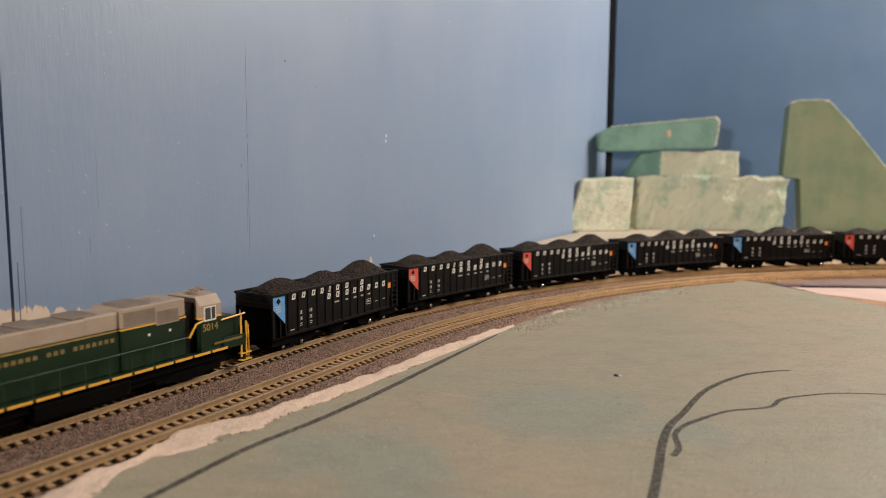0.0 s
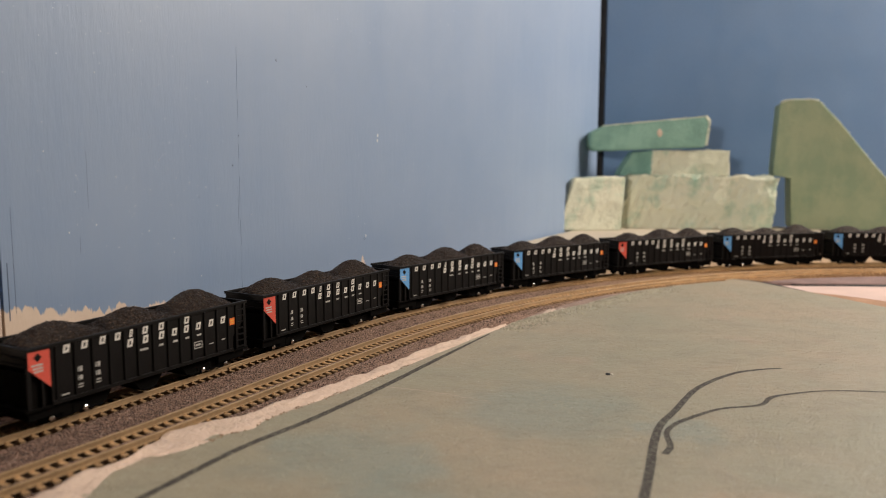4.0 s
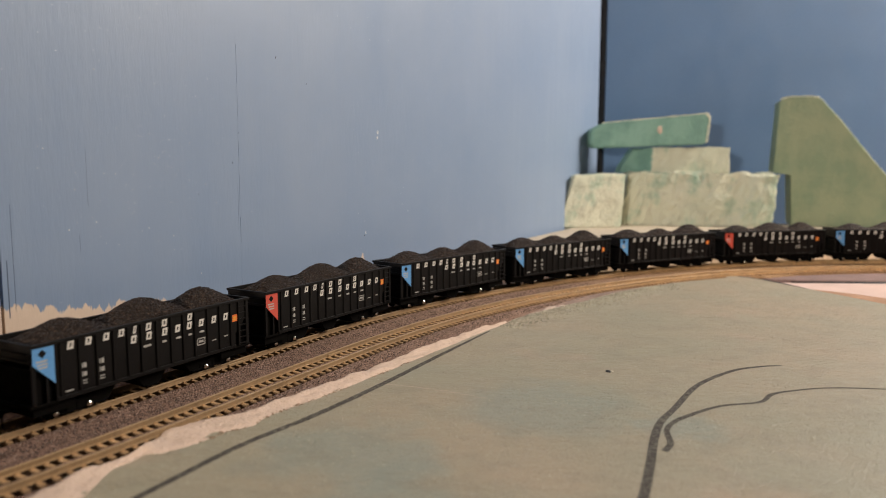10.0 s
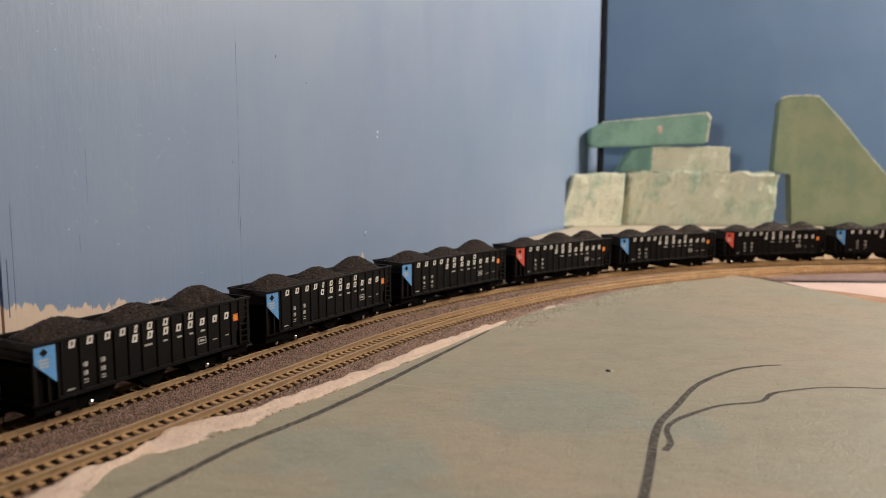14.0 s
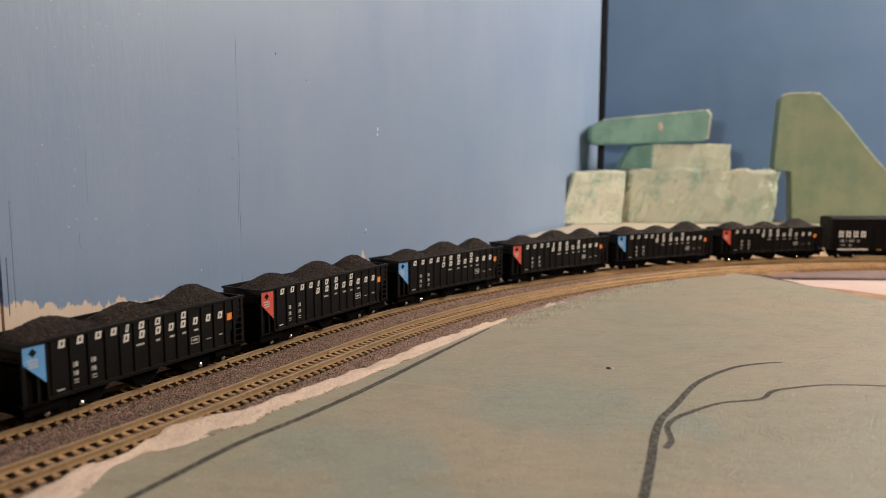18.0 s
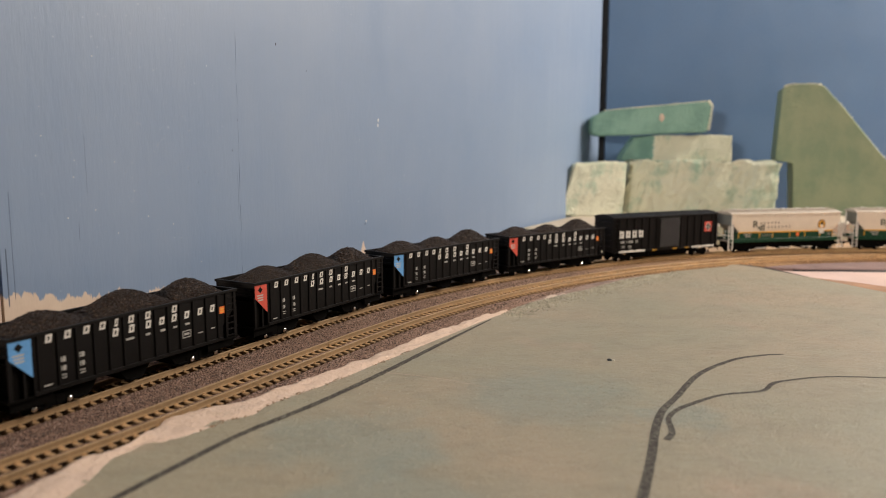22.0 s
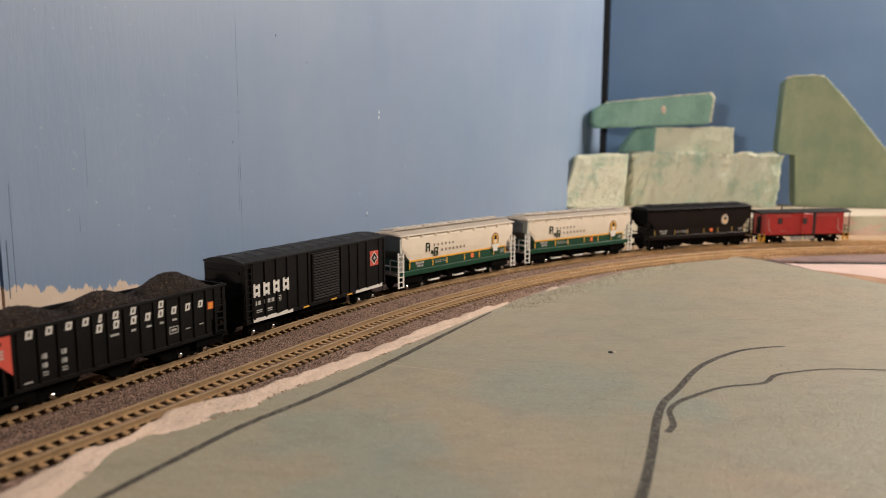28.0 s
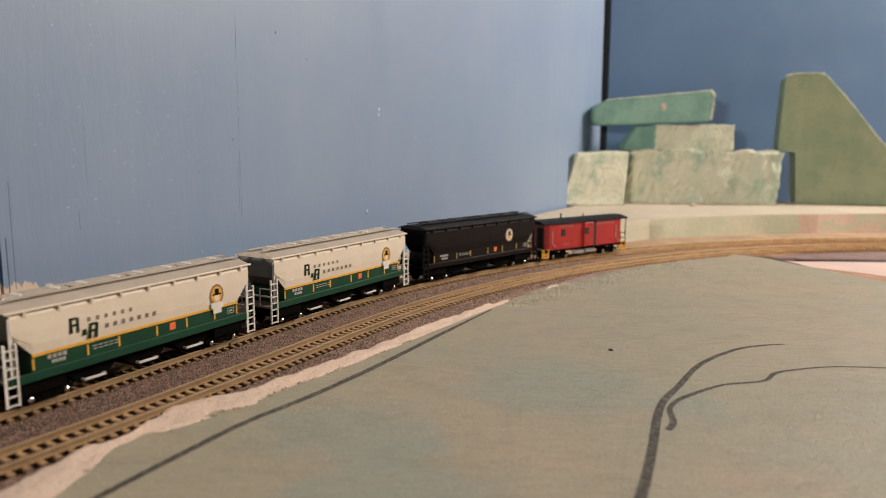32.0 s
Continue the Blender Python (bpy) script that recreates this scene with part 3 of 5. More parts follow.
    inset = [(x + 0.25, y + 1.2) for x, y in front] + [(outline[-3][0] - 2, outline[-3][1] - 2), (outline[-2][0] - 2, outline[-2][1] - 2), (cx + 3, cy - 6)]
    prism(bm, inset, 15.5, 16.0, "z")
    bmesh.ops.triangulate(bm, faces=[f for f in bm.faces if len(f.verts) > 4])
    part("top_skin", bm, PLATFORM_TOP, bank, "tan top skin")
    # the large board in front
    edge = []
    for s in np.concatenate([np.arange(-900, -100, 20), np.arange(-100, 400, 1.5)]):
        x, y, _ = line(s, board_edge(s) + rag(s, at_knots(s, (100, 180, 400), (1.1, 1.9, 1.6)), 4))
        edge.append((x, y))
    cut = [(198, 513), (212, 496)]
    for k in range(1, 60):
        cut.append((212 + 5.6 * k * 0.62 + 0.5 * noise.noise((k * 0.4, 2, 2)), 496 - 14.6 * k * 0.62))
    outline = edge + cut + [(420, -900), (-400, -900)]
    bm = bmesh.new()
    prism(bm, outline, -4.9, 2.0, "z")
    bmesh.ops.triangulate(bm, faces=[f for f in bm.faces if len(f.verts) > 4])
    tagged(part("foam_board", bm, FOAM), "large flat foam board, worn green paint with marker lines", "foam board", kind="structure")

    bm = bmesh.new()
    for k in range(2, 40):
        a = [(212 + 5.6 * j * 0.62, 496 - 14.6 * j * 0.62) for j in (k, k + 1)]
        w = [at_knots(j, (2, 4, 6, 10, 40), (0.5, 4, 15, 26, 40)) + 1.5 * noise.noise((j * 0.5, 1, 8)) for j in (k, k + 1)]
        vs = [(a[0][0] + 0.2, a[0][1], 1.8), (a[1][0] + 0.2, a[1][1], 1.8), (a[1][0] + w[1], a[1][1] + w[1] * 0.3, 1.1), (a[0][0] + w[0], a[0][1] + w[0] * 0.3, 1.1)]
        top = [bm.verts.new(v) for v in vs]
        bm.faces.new(top)
        foot = [bm.verts.new((vs[i][0] + 0.6, vs[i][1], -4.9)) for i in (2, 3)]
        bm.faces.new((top[2], top[3], foot[1], foot[0]))
    tagged(part("cut_foam_edge", bm, RUST_EDGE), "rust-brown sloping cut beside the foam board", "foam edge", kind="structure")

    bm = bmesh.new()
    rows = []
    for k in range(0, 6):
        x, y = cut[k] if k > 1 else (cut[k][0], cut[k][1])
        w = at_knots(k, (0, 2, 4, 5), (1.6, 2.0, 1.2, 0.1)) * (1 + 0.5 * noise.noise((k * 0.6, 3, 3)))
        rows.append([bm.verts.new((x - 0.6, y - 0.4, 2.06)), bm.verts.new((x + w, y + 0.5 * w, 2.03)), bm.verts.new((x + w + 0.2, y + 0.5 * w, -4.8))])
    for a, b in zip(rows, rows[1:]):
        for j in (0, 1):
            bm.faces.new((a[j], b[j], b[j + 1], a[j + 1]))
    tagged(part("cut_crack", bm, GAP_BLACK), "dark crack along the cut edge of the foam board", "crack", kind="structure")

    # plaster smeared along the board's edge
    bm = bmesh.new()

    def smear(s):
        reach = at_knots(s, (-500, -88, -76, -64, -60, -50, -45, -40, -32, -25, -15, -8, 0, 100, 140, 161), (8, 2, 4, 4, 3, 2.2, 3.6, 6, 9.5, 8.5, 5.5, 5.5, 6.8, 6.2, 3.0, 0.8))
        inner = at_knots(s, (-500, -92, -78, -68, -62, -58, -48, -45, -38, -30, -18, -12, 0, 30, 60, 100, 140, 161), (14, 15, 11, 7, 3, 1.0, 0.8, 5, 7, 8, 8, 3.4, 2.4, 1.6, 1.0, 0.8, 0.6, 0.3))
        o = board_edge(s) - reach + 0.45 * rag(s, 1.5, 21) + 0.3 * noise.noise((s * 0.9, 5, 2))
        i = max(board_edge(s) + inner + 0.6 * rag(s, 1.4 if s > -45 else 3.0, 33) + 0.5 * noise.noise((s * 0.8, 8, 2)), o + 0.6, board_edge(s) + 1.1)
        out = []
        for k in range(9):
            u = k / 8
            hgt = 3.3 - 1.1 * u - 1.7 * (max(0, 0.25 - u) / 0.25) ** 2
            hgt += 1.0 * noise.noise((s * 0.12, u * 2.2, 4)) + 0.3 * noise.noise((s * 0.55, u * 6, 4)) + 0.12 * noise.noise((s * 1.3, u * 12, 9))
            out.append((o + (i - o) * u, 0.05 if k == 0 else (2.02 if k == 8 else hgt)))
        return out
    strip(bm, np.arange(-500, 161, 0.9), smear)
    smooth(tagged(part("plaster_smear", bm, SMEAR), "pale cream-pink plaster smeared along the board's broken edge", "plaster", kind="structure"))
    bm = bmesh.new()
    for s, off, r in ((213, 19.5, 4.2), (221, 21.5, 3.0), (205, 21.5, 2.5), (209, 20.8, 3.0)):
        x, y, t = line(s, TWIN + off)
        bmesh.ops.create_icosphere(bm, subdivisions=3, radius=1, matrix=Matrix.LocRotScale((x, y, 1.3), Euler((0, 0, t)), (r * 1.1, r * 0.45, 1.3)))
    for v in bm.verts:
        v.co += 0.5 * Vector((noise.noise(v.co * 0.5), noise.noise(v.co * 0.5 + Vector((9, 0, 0))), noise.noise(v.co * 0.6)))
    smooth(tagged(part("plaster_lump", bm, PLASTER), "small crumbled lump of cream plaster by the board's edge", "plaster"))


def pen_line(points, widths, label):
    """A marker stroke: a thin ribbon drawn through control points."""
    bm = bmesh.new()
    p = [Vector((x, y)) for x, y in points]
    p = [p[0] * 2 - p[1]] + p + [p[-1] * 2 - p[-2]]
    samples = []
    for i in range(1, len(p) - 2):
        for k in range(56):
            u = k / 56
            a, b, c, d = p[i - 1:i + 3]
            samples.append((0.5 * ((2 * b) + (c - a) * u + (2 * a - 5 * b + 4 * c - d) * u * u + (3 * b - a - 3 * c + d) * u ** 3), i - 1 + u))
    samples.append((p[-2], len(points) - 1))
    rows = []
    for j, (q, u) in enumerate(samples):
        n = samples[min(j + 1, len(samples) - 1)][0] - samples[max(j - 1, 0)][0]
        n = Vector((-n.y, n.x)).normalized()
        w = at_knots(u, range(len(widths)), widths) * (1 + 0.16 * noise.noise((j * 0.2, w_seed(label), 0)) + 0.26 * noise.noise((j * 0.8, w_seed(label), 5))) / 2
        rows.append([bm.verts.new((*(q + n * w), 2.06)), bm.verts.new((*(q - n * w), 2.06))])
    for a, b in zip(rows, rows[1:]):
        bm.faces.new((a[0], b[0], b[1], a[1]))
    return tagged(part("marker_line", bm, MARKER), label, "marker line", group="marker lines on the foam board", kind="structure")


def w_seed(text):
    return sum(map(ord, text)) % 17


def build_marks():
    pen_line(((36, 138), (43.6, 157), (48.2, 169), (54.1, 185.5), (60.8, 205.4), (66.7, 219.4), (75, 232.5), (90.4, 256.9), (109.1, 274.9), (122.3, 281.2), (131.7, 283)),
             (2.9, 2.7, 2.6, 2.5, 2.5, 2.4, 2.2, 2.1, 1.9, 1.7, 1.1), "thick grey marker curve drawn on the foam")
    pen_line(((61.1, 196.2), (64.4, 202), (66.3, 212), (69.9, 218.4), (76.1, 224.5), (90.1, 234.3), (104.5, 238.4), (111.6, 246.2), (119, 250.1), (134.5, 254.1), (153.1, 253), (190, 247)),
             (2.0, 1.9, 1.7, 1.7, 1.9, 1.5, 1.5, 1.8, 1.3, 1.1, 1.1, 1.0), "thin wavering grey marker line with a hooked end")
    pen_line(((-95, 112), (-75.8, 156.2), (-66.8, 176), (-55.1, 200.1), (-38.9, 224.9), (-20.5, 257.7), (-0.8, 296.4), (22.5, 341.1)),
             (2.2, 2.2, 2.3, 2.4, 2.5, 2.5, 2.3, 0.9), "long straight grey marker line beside the tracks")
    bm = bmesh.new()
    bmesh.ops.create_uvsphere(bm, u_segments=10, v_segments=6, radius=1, matrix=Matrix.LocRotScale((62.7, 274.3, 2.0), None, (0.95, 1.5, 0.5)))
    tagged(part("nail_hole", bm, GAP_BLACK), "small dark nail hole punched in the foam board", "hole", kind="structure")
    bm = bmesh.new()
    bmesh.ops.create_icosphere(bm, subdivisions=2, radius=1, matrix=Matrix.LocRotScale((64.0, 273.4, 2.2), None, (0.55, 0.8, 0.45)))
    for v in bm.verts:
        v.co += 0.2 * Vector((noise.noise(v.co * 1.5), noise.noise(v.co * 1.5 + Vector((5, 0, 0))), 0))
    tagged(part("foam_burr", bm, CRUMB_PALE), "pale torn burr at the rim of the nail hole", "burr")
    bm = bmesh.new()
    for k in range(8):
        x, y = -19.6 + 4.4 * k, 257.5 - 1.15 * k - 0.13 * k * k
        vs = [(x, y + 0.22, 2.08), (x + 4.5, y - 1.0, 2.08), (x + 4.5, y - 1.5 + 0.04 * k, 2.08), (x, y - 0.22, 2.08)]
        bm.faces.new([bm.verts.new(v) for v in vs])
    tagged(part("scratch", bm, PLASTER), "pale scratch across the painted foam", "scratch", kind="structure")
    # crumbs and fibres scattered over the board, loose grains on the ballast
    rng = random.Random(5)
    spots = []
    for _ in range(1500):
        s, off = rng.uniform(-60, 390), TWIN + 28 + abs(rng.gauss(0, 75))
        x, y, _ = line(s, off)
        if x < 200 + (513 - y) * 0.3:
            spots.append((x, y, 2.0, rng.choice((0.09, 0.12, 0.15, 0.2, 0.26))))
    scatter("foam_crumb", spots, CRUMB_PALE, "tiny pale crumbs stuck over the painted foam", "crumbs", rng)
    spots = []
    for _ in range(26000):
        s, off = rng.uniform(-40, 395), TWIN + 24 + abs(rng.gauss(0, 85))
        x, y, _ = line(s, off)
        if off > board_edge(s) + 4 and x < 200 + (513 - y) * 0.3 and noise.noise((x * 0.02, y * 0.02, 3)) > rng.uniform(-0.9, 0.4):
            spots.append((x, y, 1.96, rng.uniform(0.12, 0.34)))
    for _ in range(2200):
        s = rng.uniform(150, 345)
        x, y, _ = line(s, board_edge(s) + 1 + abs(rng.gauss(0, 7)))
        spots.append((x, y, 1.95, rng.choice((0.3, 0.4, 0.5, 0.7, 0.9))))
    scatter("foam_grit", spots, GRIT, "green-grey grit that roughens the painted foam", "grit", rng)
    # brown specks, some of them in place of shaded dents in the plaster
    spots = []
    for _ in range(150):
        s = rng.choice((-28, -14, -4, 8, 22, 46, 62)) + rng.gauss(0, 4)
        spots.append((*line(s, board_edge(s) + at_knots(s, (-45, -30, -18, -12, 0, 30, 60), (5, 7.4, 7.4, 3, 2, 1.4, 0.8)) + rng.gauss(0, 0.45))[:2], 2.0, rng.uniform(0.2, 0.5)))
    scatter("plaster_speck", spots, SPECK_BROWN, "brown specks along the rim of the plaster, also standing for shaded dents", "specks", rng)
    spots = []
    for _ in range(15000):
        s, off = rng.uniform(-75, 300), rng.uniform(-16, TWIN + 22)
        if off > board_edge(s) - 6:
            continue
        near = min(abs(off), abs(off - TWIN))
        spots.append((*line(s, off)[:2], 1.35, rng.uniform(0.16, 0.36)))
    scatter("ballast_grain", spots, GRAIN, "loose dark and pale ballast grains between the rails", "ballast", rng)


def scatter(name, spots, mat, label, category, rng):
    """Many small uneven grains in one mesh."""
    verts, faces = [], []
    for x, y, z, r in spots:
        a, n = rng.uniform(0, 6.28), len(verts)
        k = rng.uniform(0.6, 1.0)
        for i in range(4):
            b = a + i * math.pi / 2 + rng.uniform(-0.3, 0.3)
            q = r * rng.uniform(0.75, 1.25) * (k if i % 2 else 1)
            verts.append(((x + q * math.cos(b)) * MM, (y + q * math.sin(b)) * MM, (z + 0.2 * r * rng.uniform(-0.5, 1)) * MM))
        verts.append((x * MM, y * MM, (z + r * rng.uniform(0.6, 1.0)) * MM))
        verts.append((x * MM, y * MM, (z - r * 0.6) * MM))
        for i in range(4):
            faces += [(n + i, n + (i + 1) % 4, n + 4), (n + (i + 1) % 4, n + i, n + 5)]
    me = bpy.data.meshes.new(name)
    me.from_pydata(verts, [], faces)
    me.materials.append(mat)
    return tagged(new(name, me), label, category, kind="stuff")


# ---- tracks ----
def rail_profile():
    return [(-0.55, 2.1), (0.55, 2.1), (0.55, 2.25), (0.2, 2.42), (0.2, 3.3), (0.45, 3.46), (0.45, 3.9), (0.36, 4.0), (-0.36, 4.0), (-0.45, 3.9), (-0.45, 3.46), (-0.2, 3.3), (-0.2, 2.42), (-0.55, 2.25)]


def build_track(off, label, sleeper, clip, loose):
    track = base("model_track", label, "railway track", group="double track line")
    svals = np.concatenate([np.arange(-1900, -100, 60), np.arange(-100, 1260, 6.0), np.arange(1260, 2180, 60)])
    for side in (-4.8, 4.8):
        bm = bmesh.new()
        prof = rail_profile()
        strip(bm, svals, lambda s: [(off + side + a, z) for a, z in prof + prof[:1]])
        bmesh.ops.remove_doubles(bm, verts=bm.verts[:], dist=0.01)
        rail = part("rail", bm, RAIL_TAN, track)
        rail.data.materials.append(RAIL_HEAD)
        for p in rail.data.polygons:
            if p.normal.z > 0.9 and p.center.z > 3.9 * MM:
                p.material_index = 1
    rng = random.Random(int(off))
    far = bmesh.new()
    s = -1898.0
    while s < 2170:
        x, y, t = line(s, off)
        if -100 < s < 790:
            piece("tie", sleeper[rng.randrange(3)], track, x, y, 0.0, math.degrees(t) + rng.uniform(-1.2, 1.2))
        else:
            m = Matrix.LocRotScale((x, y, 0.95), Euler((0, 0, t)), (1.7, 15.0, 2.1))
            bmesh.ops.create_cube(far, size=1, matrix=m)
        s += 3.75
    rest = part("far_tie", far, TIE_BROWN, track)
    tagged(rest, kind="stuff")
    for s, side in loose:
        x, y, t = line(s, off + side)
        piece("rail_joiner", clip, track, x, y, 0, math.degrees(t))
    return track


def build_tracks():
    ties = []
    for k in range(3):
        bm = boxes((-0.7, 0.7, -7.5, 7.5, -0.1, 2.0))
        for side in (-4.8, 4.8):
            box(bm, -0.62, 0.62, side - 1.45, side + 1.45, 1.98, 2.14)
            for e in (-0.85, 0.85):
                box(bm, -0.34, 0.34, side + e - 0.28, side + e + 0.28, 2.12, 2.5)
        for v in bm.verts:
            v.co.x += 0.09 * noise.noise((v.co.x, v.co.y * 0.7, k * 5))
            v.co.y += 0.2 * noise.noise((v.co.y, k * 7, 1))
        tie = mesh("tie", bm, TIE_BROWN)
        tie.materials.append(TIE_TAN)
        # tops and plates lighter, sides darker, their shade put into the brown
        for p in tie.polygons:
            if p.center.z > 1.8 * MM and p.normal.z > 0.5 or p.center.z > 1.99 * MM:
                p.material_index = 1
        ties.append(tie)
    clip = mesh("joiner", rounded(0.1, (-4.5, 4.5, -0.8, -0.4, 2.3, 3.2), (-4.5, 4.5, 0.4, 0.8, 2.3, 3.2)), RAIL_HEAD)
    build_track(0, "tan-painted model track with brown ties, next to the wall", ties, clip, ((236, 4.8), (30, 4.8), (455, 4.8)))
    build_track(TWIN, "tan-painted model track with brown ties, beside the foam board", ties, clip, ((240, -4.8), (243, 4.8), (60, -4.8)))
    # thin wire and a twig lying on the ballast
    bm = bmesh.new()
    for a, b in (((70, 14.2), (76, 15.8)), ((76, 15.8), (81, 15.9))):
        (x0, y0, _), (x1, y1, _) = line(*a), line(*b)
        tube(bm, (x0, y0, 0.5), (x1, y1, 0.5), 0.35, 6)
    tagged(part("twig", bm, TIE_BROWN), "thin brown twig lying on the ballast between tracks", "twig")
    bm = bmesh.new()
    for a, b in (((76, TWIN + 2.5), (71, TWIN + 8.5)), ((71, TWIN + 8.5), (64, TWIN + 14))):
        (x0, y0, _), (x1, y1, _) = line(*a), line(*b)
        tube(bm, (x0, y0, 0.3), (x1, y1, 0.3), 0.3, 6)
    tagged(part("feeder_wire", bm, GAP_BLACK), "short black feeder wire running out from the rail", "wire")


# ---- foam blocks on the bank ----
def chunk(corners, depth, nx, nz, ny, rough, seed, skew=0.0, cut=None):
    """A carved block: four corners (x, z) of its face, pushed back by depth, with a rough skin."""
    bm = bmesh.new()
    (ax, az), (bx, bz), (cx, cz), (dx, dz) = corners  # low left, low right, high right, high left

    def k3(q):
        return Vector((q.x * 0.9 - q.z * 0.45, q.y, q.z * 0.45 + q.x * 0.15))

    def at(u, v, w):
        x = (ax * (1 - u) + bx * u) * (1 - v) + (dx * (1 - u) + cx * u) * v
        z = (az * (1 - u) + bz * u) * (1 - v) + (dz * (1 - u) + cz * u) * v
        q = Vector((x + skew * depth * w, depth * w, z))
        n = Vector((noise.noise(q * 0.05 + Vector((seed, 0, 0))), noise.noise(q * 0.05 + Vector((0, seed, 0))), noise.noise(q * 0.05 + Vector((0, 0, seed)))))
        f = Vector((noise.noise(k3(q) * 0.21 + Vector((seed, 3, 0))), noise.noise(k3(q) * 0.21 + Vector((3, seed, 0))), noise.noise(k3(q) * 0.21 + Vector((0, 5, seed)))))
        g = Vector((noise.noise(q * 0.55 + Vector((seed, 1, 7))), noise.noise(q * 0.55 + Vector((1, seed, 5))), noise.noise(q * 0.55 + Vector((8, 5, seed)))))
        d = (n * 1.3 + f * 0.75 + g * 0.4) * rough
        if cut:
            q.y += max(0.0, cut[0] - x) * cut[1]
        if v == 0:
            d.z = 0
        return q + d
    grid = {}

    def vert(i, j, k):
        if (i, j, k) not in grid:
            grid[(i, j, k)] = bm.verts.new(at(i / nx, j / nz, k / ny))
        return grid[(i, j, k)]
    for k in (0, ny):
        for i in range(nx):
            for j in range(nz):
                bm.faces.new((vert(i, j, k), vert(i + 1, j, k), vert(i + 1, j + 1, k), vert(i, j + 1, k)))
    for j in (0, nz):
        for i in range(nx):
            for k in range(ny):
                bm.faces.new((vert(i, j, k), vert(i + 1, j, k), vert(i + 1, j, k + 1), vert(i, j, k + 1)))
    for i in (0, nx):
        for j in range(nz):
            for k in range(ny):
                bm.faces.new((vert(i, j, k), vert(i, j + 1, k), vert(i, j + 1, k + 1), vert(i, j, k + 1)))
    return bm


def build_blocks():
    def put(bm, mat, x, y, z, rz, label):
        return smooth(tagged(part("foam_block", bm, mat, x=x, y=y, z=z, rz=rz), label, "foam block", group="stack of foam blocks"))
    put(chunk(((0, 0), (63.5, 0), (67.5, 51), (16, 50)), 22, 30, 24, 10, 0.9, 3, 0.1), CARVED, 110, 712, 16, 10, "pale green foam block leaning against the blue backdrop")
    put(chunk(((0, 0), (143, 0), (146, 51), (6, 52)), 44, 90, 34, 14, 2.3, 8), CARVED, 178, 748, 16, -9, "long pale green foam block with a carved rocky face")
    put(chunk(((-8, 0), (96, 0), (95, 25), (4, 24.5)), 32, 60, 18, 12, 1.1, 14, 0, (22, 0.75)), CARVED, 187, 753, 67.5, -6, "smaller torn foam block stacked on the long one")
    torn = bpy.data.objects["foam_block.002"]
    torn.data.materials.append(GREEN_SLAB)
    # turned-away left end takes the darker slab green, its shade included
    for p in torn.data.polygons:
        if p.center.x < 21 * MM:
            p.material_index = 1
    bm = bmesh.new()
    prism(bm, [(-1, 3), (4, 0), (111, 4), (114, 29), (110, 34), (60, 29), (12, 24.5), (0, 18)], 0, 30, "y")
    soften(bm, 1.6, 2)
    tagged(part("foam_slab", bm, GREEN_SLAB, x=146, y=745, z=91.6, rz=-3), "green-washed foam slab laid across the stack, tapered end", "foam slab", group="stack of foam blocks")
    slab = bpy.data.objects["foam_slab"]
    bm = bmesh.new()
    for p0, p1 in (((12, 24.6), (60, 29)), ((60, 29), (110, 33.6)), ((110, 33.6), (113.6, 29)), ((113.6, 29), (111, 5))):
        for k in range(14):
            u = k / 14
            q = Vector((p0[0] + (p1[0] - p0[0]) * u, 0.3, p0[1] + (p1[1] - p0[1]) * u))
            bmesh.ops.create_icosphere(bm, subdivisions=1, radius=1.0 + 0.5 * noise.noise(q * 0.3), matrix=Matrix.LocRotScale(q, None, (1.7, 0.7, 0.8)))
    part("worn_edge", bm, CARVED, slab, "pale uneven rim along the top and end of the slab")
    bm = bmesh.new()
    bmesh.ops.create_icosphere(bm, subdivisions=2, radius=1, matrix=Matrix.LocRotScale((212, 741.6, 109.5), None, (2.6, 0.8, 4.0)))
    for v in bm.verts:
        v.co += 0.7 * Vector((noise.noise(v.co * 0.3), 0, noise.noise(v.co * 0.4)))
    tagged(part("foam_scab", bm, PLASTER), "pale torn spot on the face of the green slab", "foam scrap")
    bm = bmesh.new()
    out = [(18, 0), (150, 0), (152, 3), (107, 42), (90, 61), (75, 80), (57, 103), (44, 117), (38, 124), (30, 126), (7, 125.5), (2, 122), (-1, 56), (0, 52), (15, 50), (16.5, 26)]
    prism(bm, out, 0, 42, "y")
    soften(bm, 0.8)
    tagged(part("foam_wedge", bm, OLIVE_FOAM, x=330, y=752, z=16, rz=-17), "tall thick olive green foam board cut to a notched wedge", "foam wedge")
    wedge = bpy.data.objects["foam_wedge"]
    for name, edge, r in (("torn_top", ((3, 124), (10, 126.2), (20, 126), (30, 126.4), (37, 124.6)), 1.0), ("torn_slope", ((39, 123), (46, 115), (58, 102), (75, 80.4), (90, 61.4), (106, 43)), 0.6)):
        bm = bmesh.new()
        for (x0, z0), (x1, z1) in zip(edge, edge[1:]):
            for k in range(8):
                u = k / 8
                q = Vector((x0 + (x1 - x0) * u, 1.0, z0 + (z1 - z0) * u))
                bmesh.ops.create_icosphere(bm, subdivisions=1, radius=r * (0.9 + 0.6 * noise.noise(q * 0.7)), matrix=Matrix.LocRotScale(q, None, (1.4, 1.2, 0.8)))
        part(name, bm, CARVED, wedge, "pale torn foam fibres along the edge")
    bm = bmesh.new()
    for x, y, r in ((118, 731, 4), (121, 727, 2.6), (236, 716, 3), (131, 724, 2)):
        bmesh.ops.create_icosphere(bm, subdivisions=2, radius=1, matrix=Matrix.LocRotScale((x, y, 17.2), None, (r, r * 0.8, r * 0.7)))
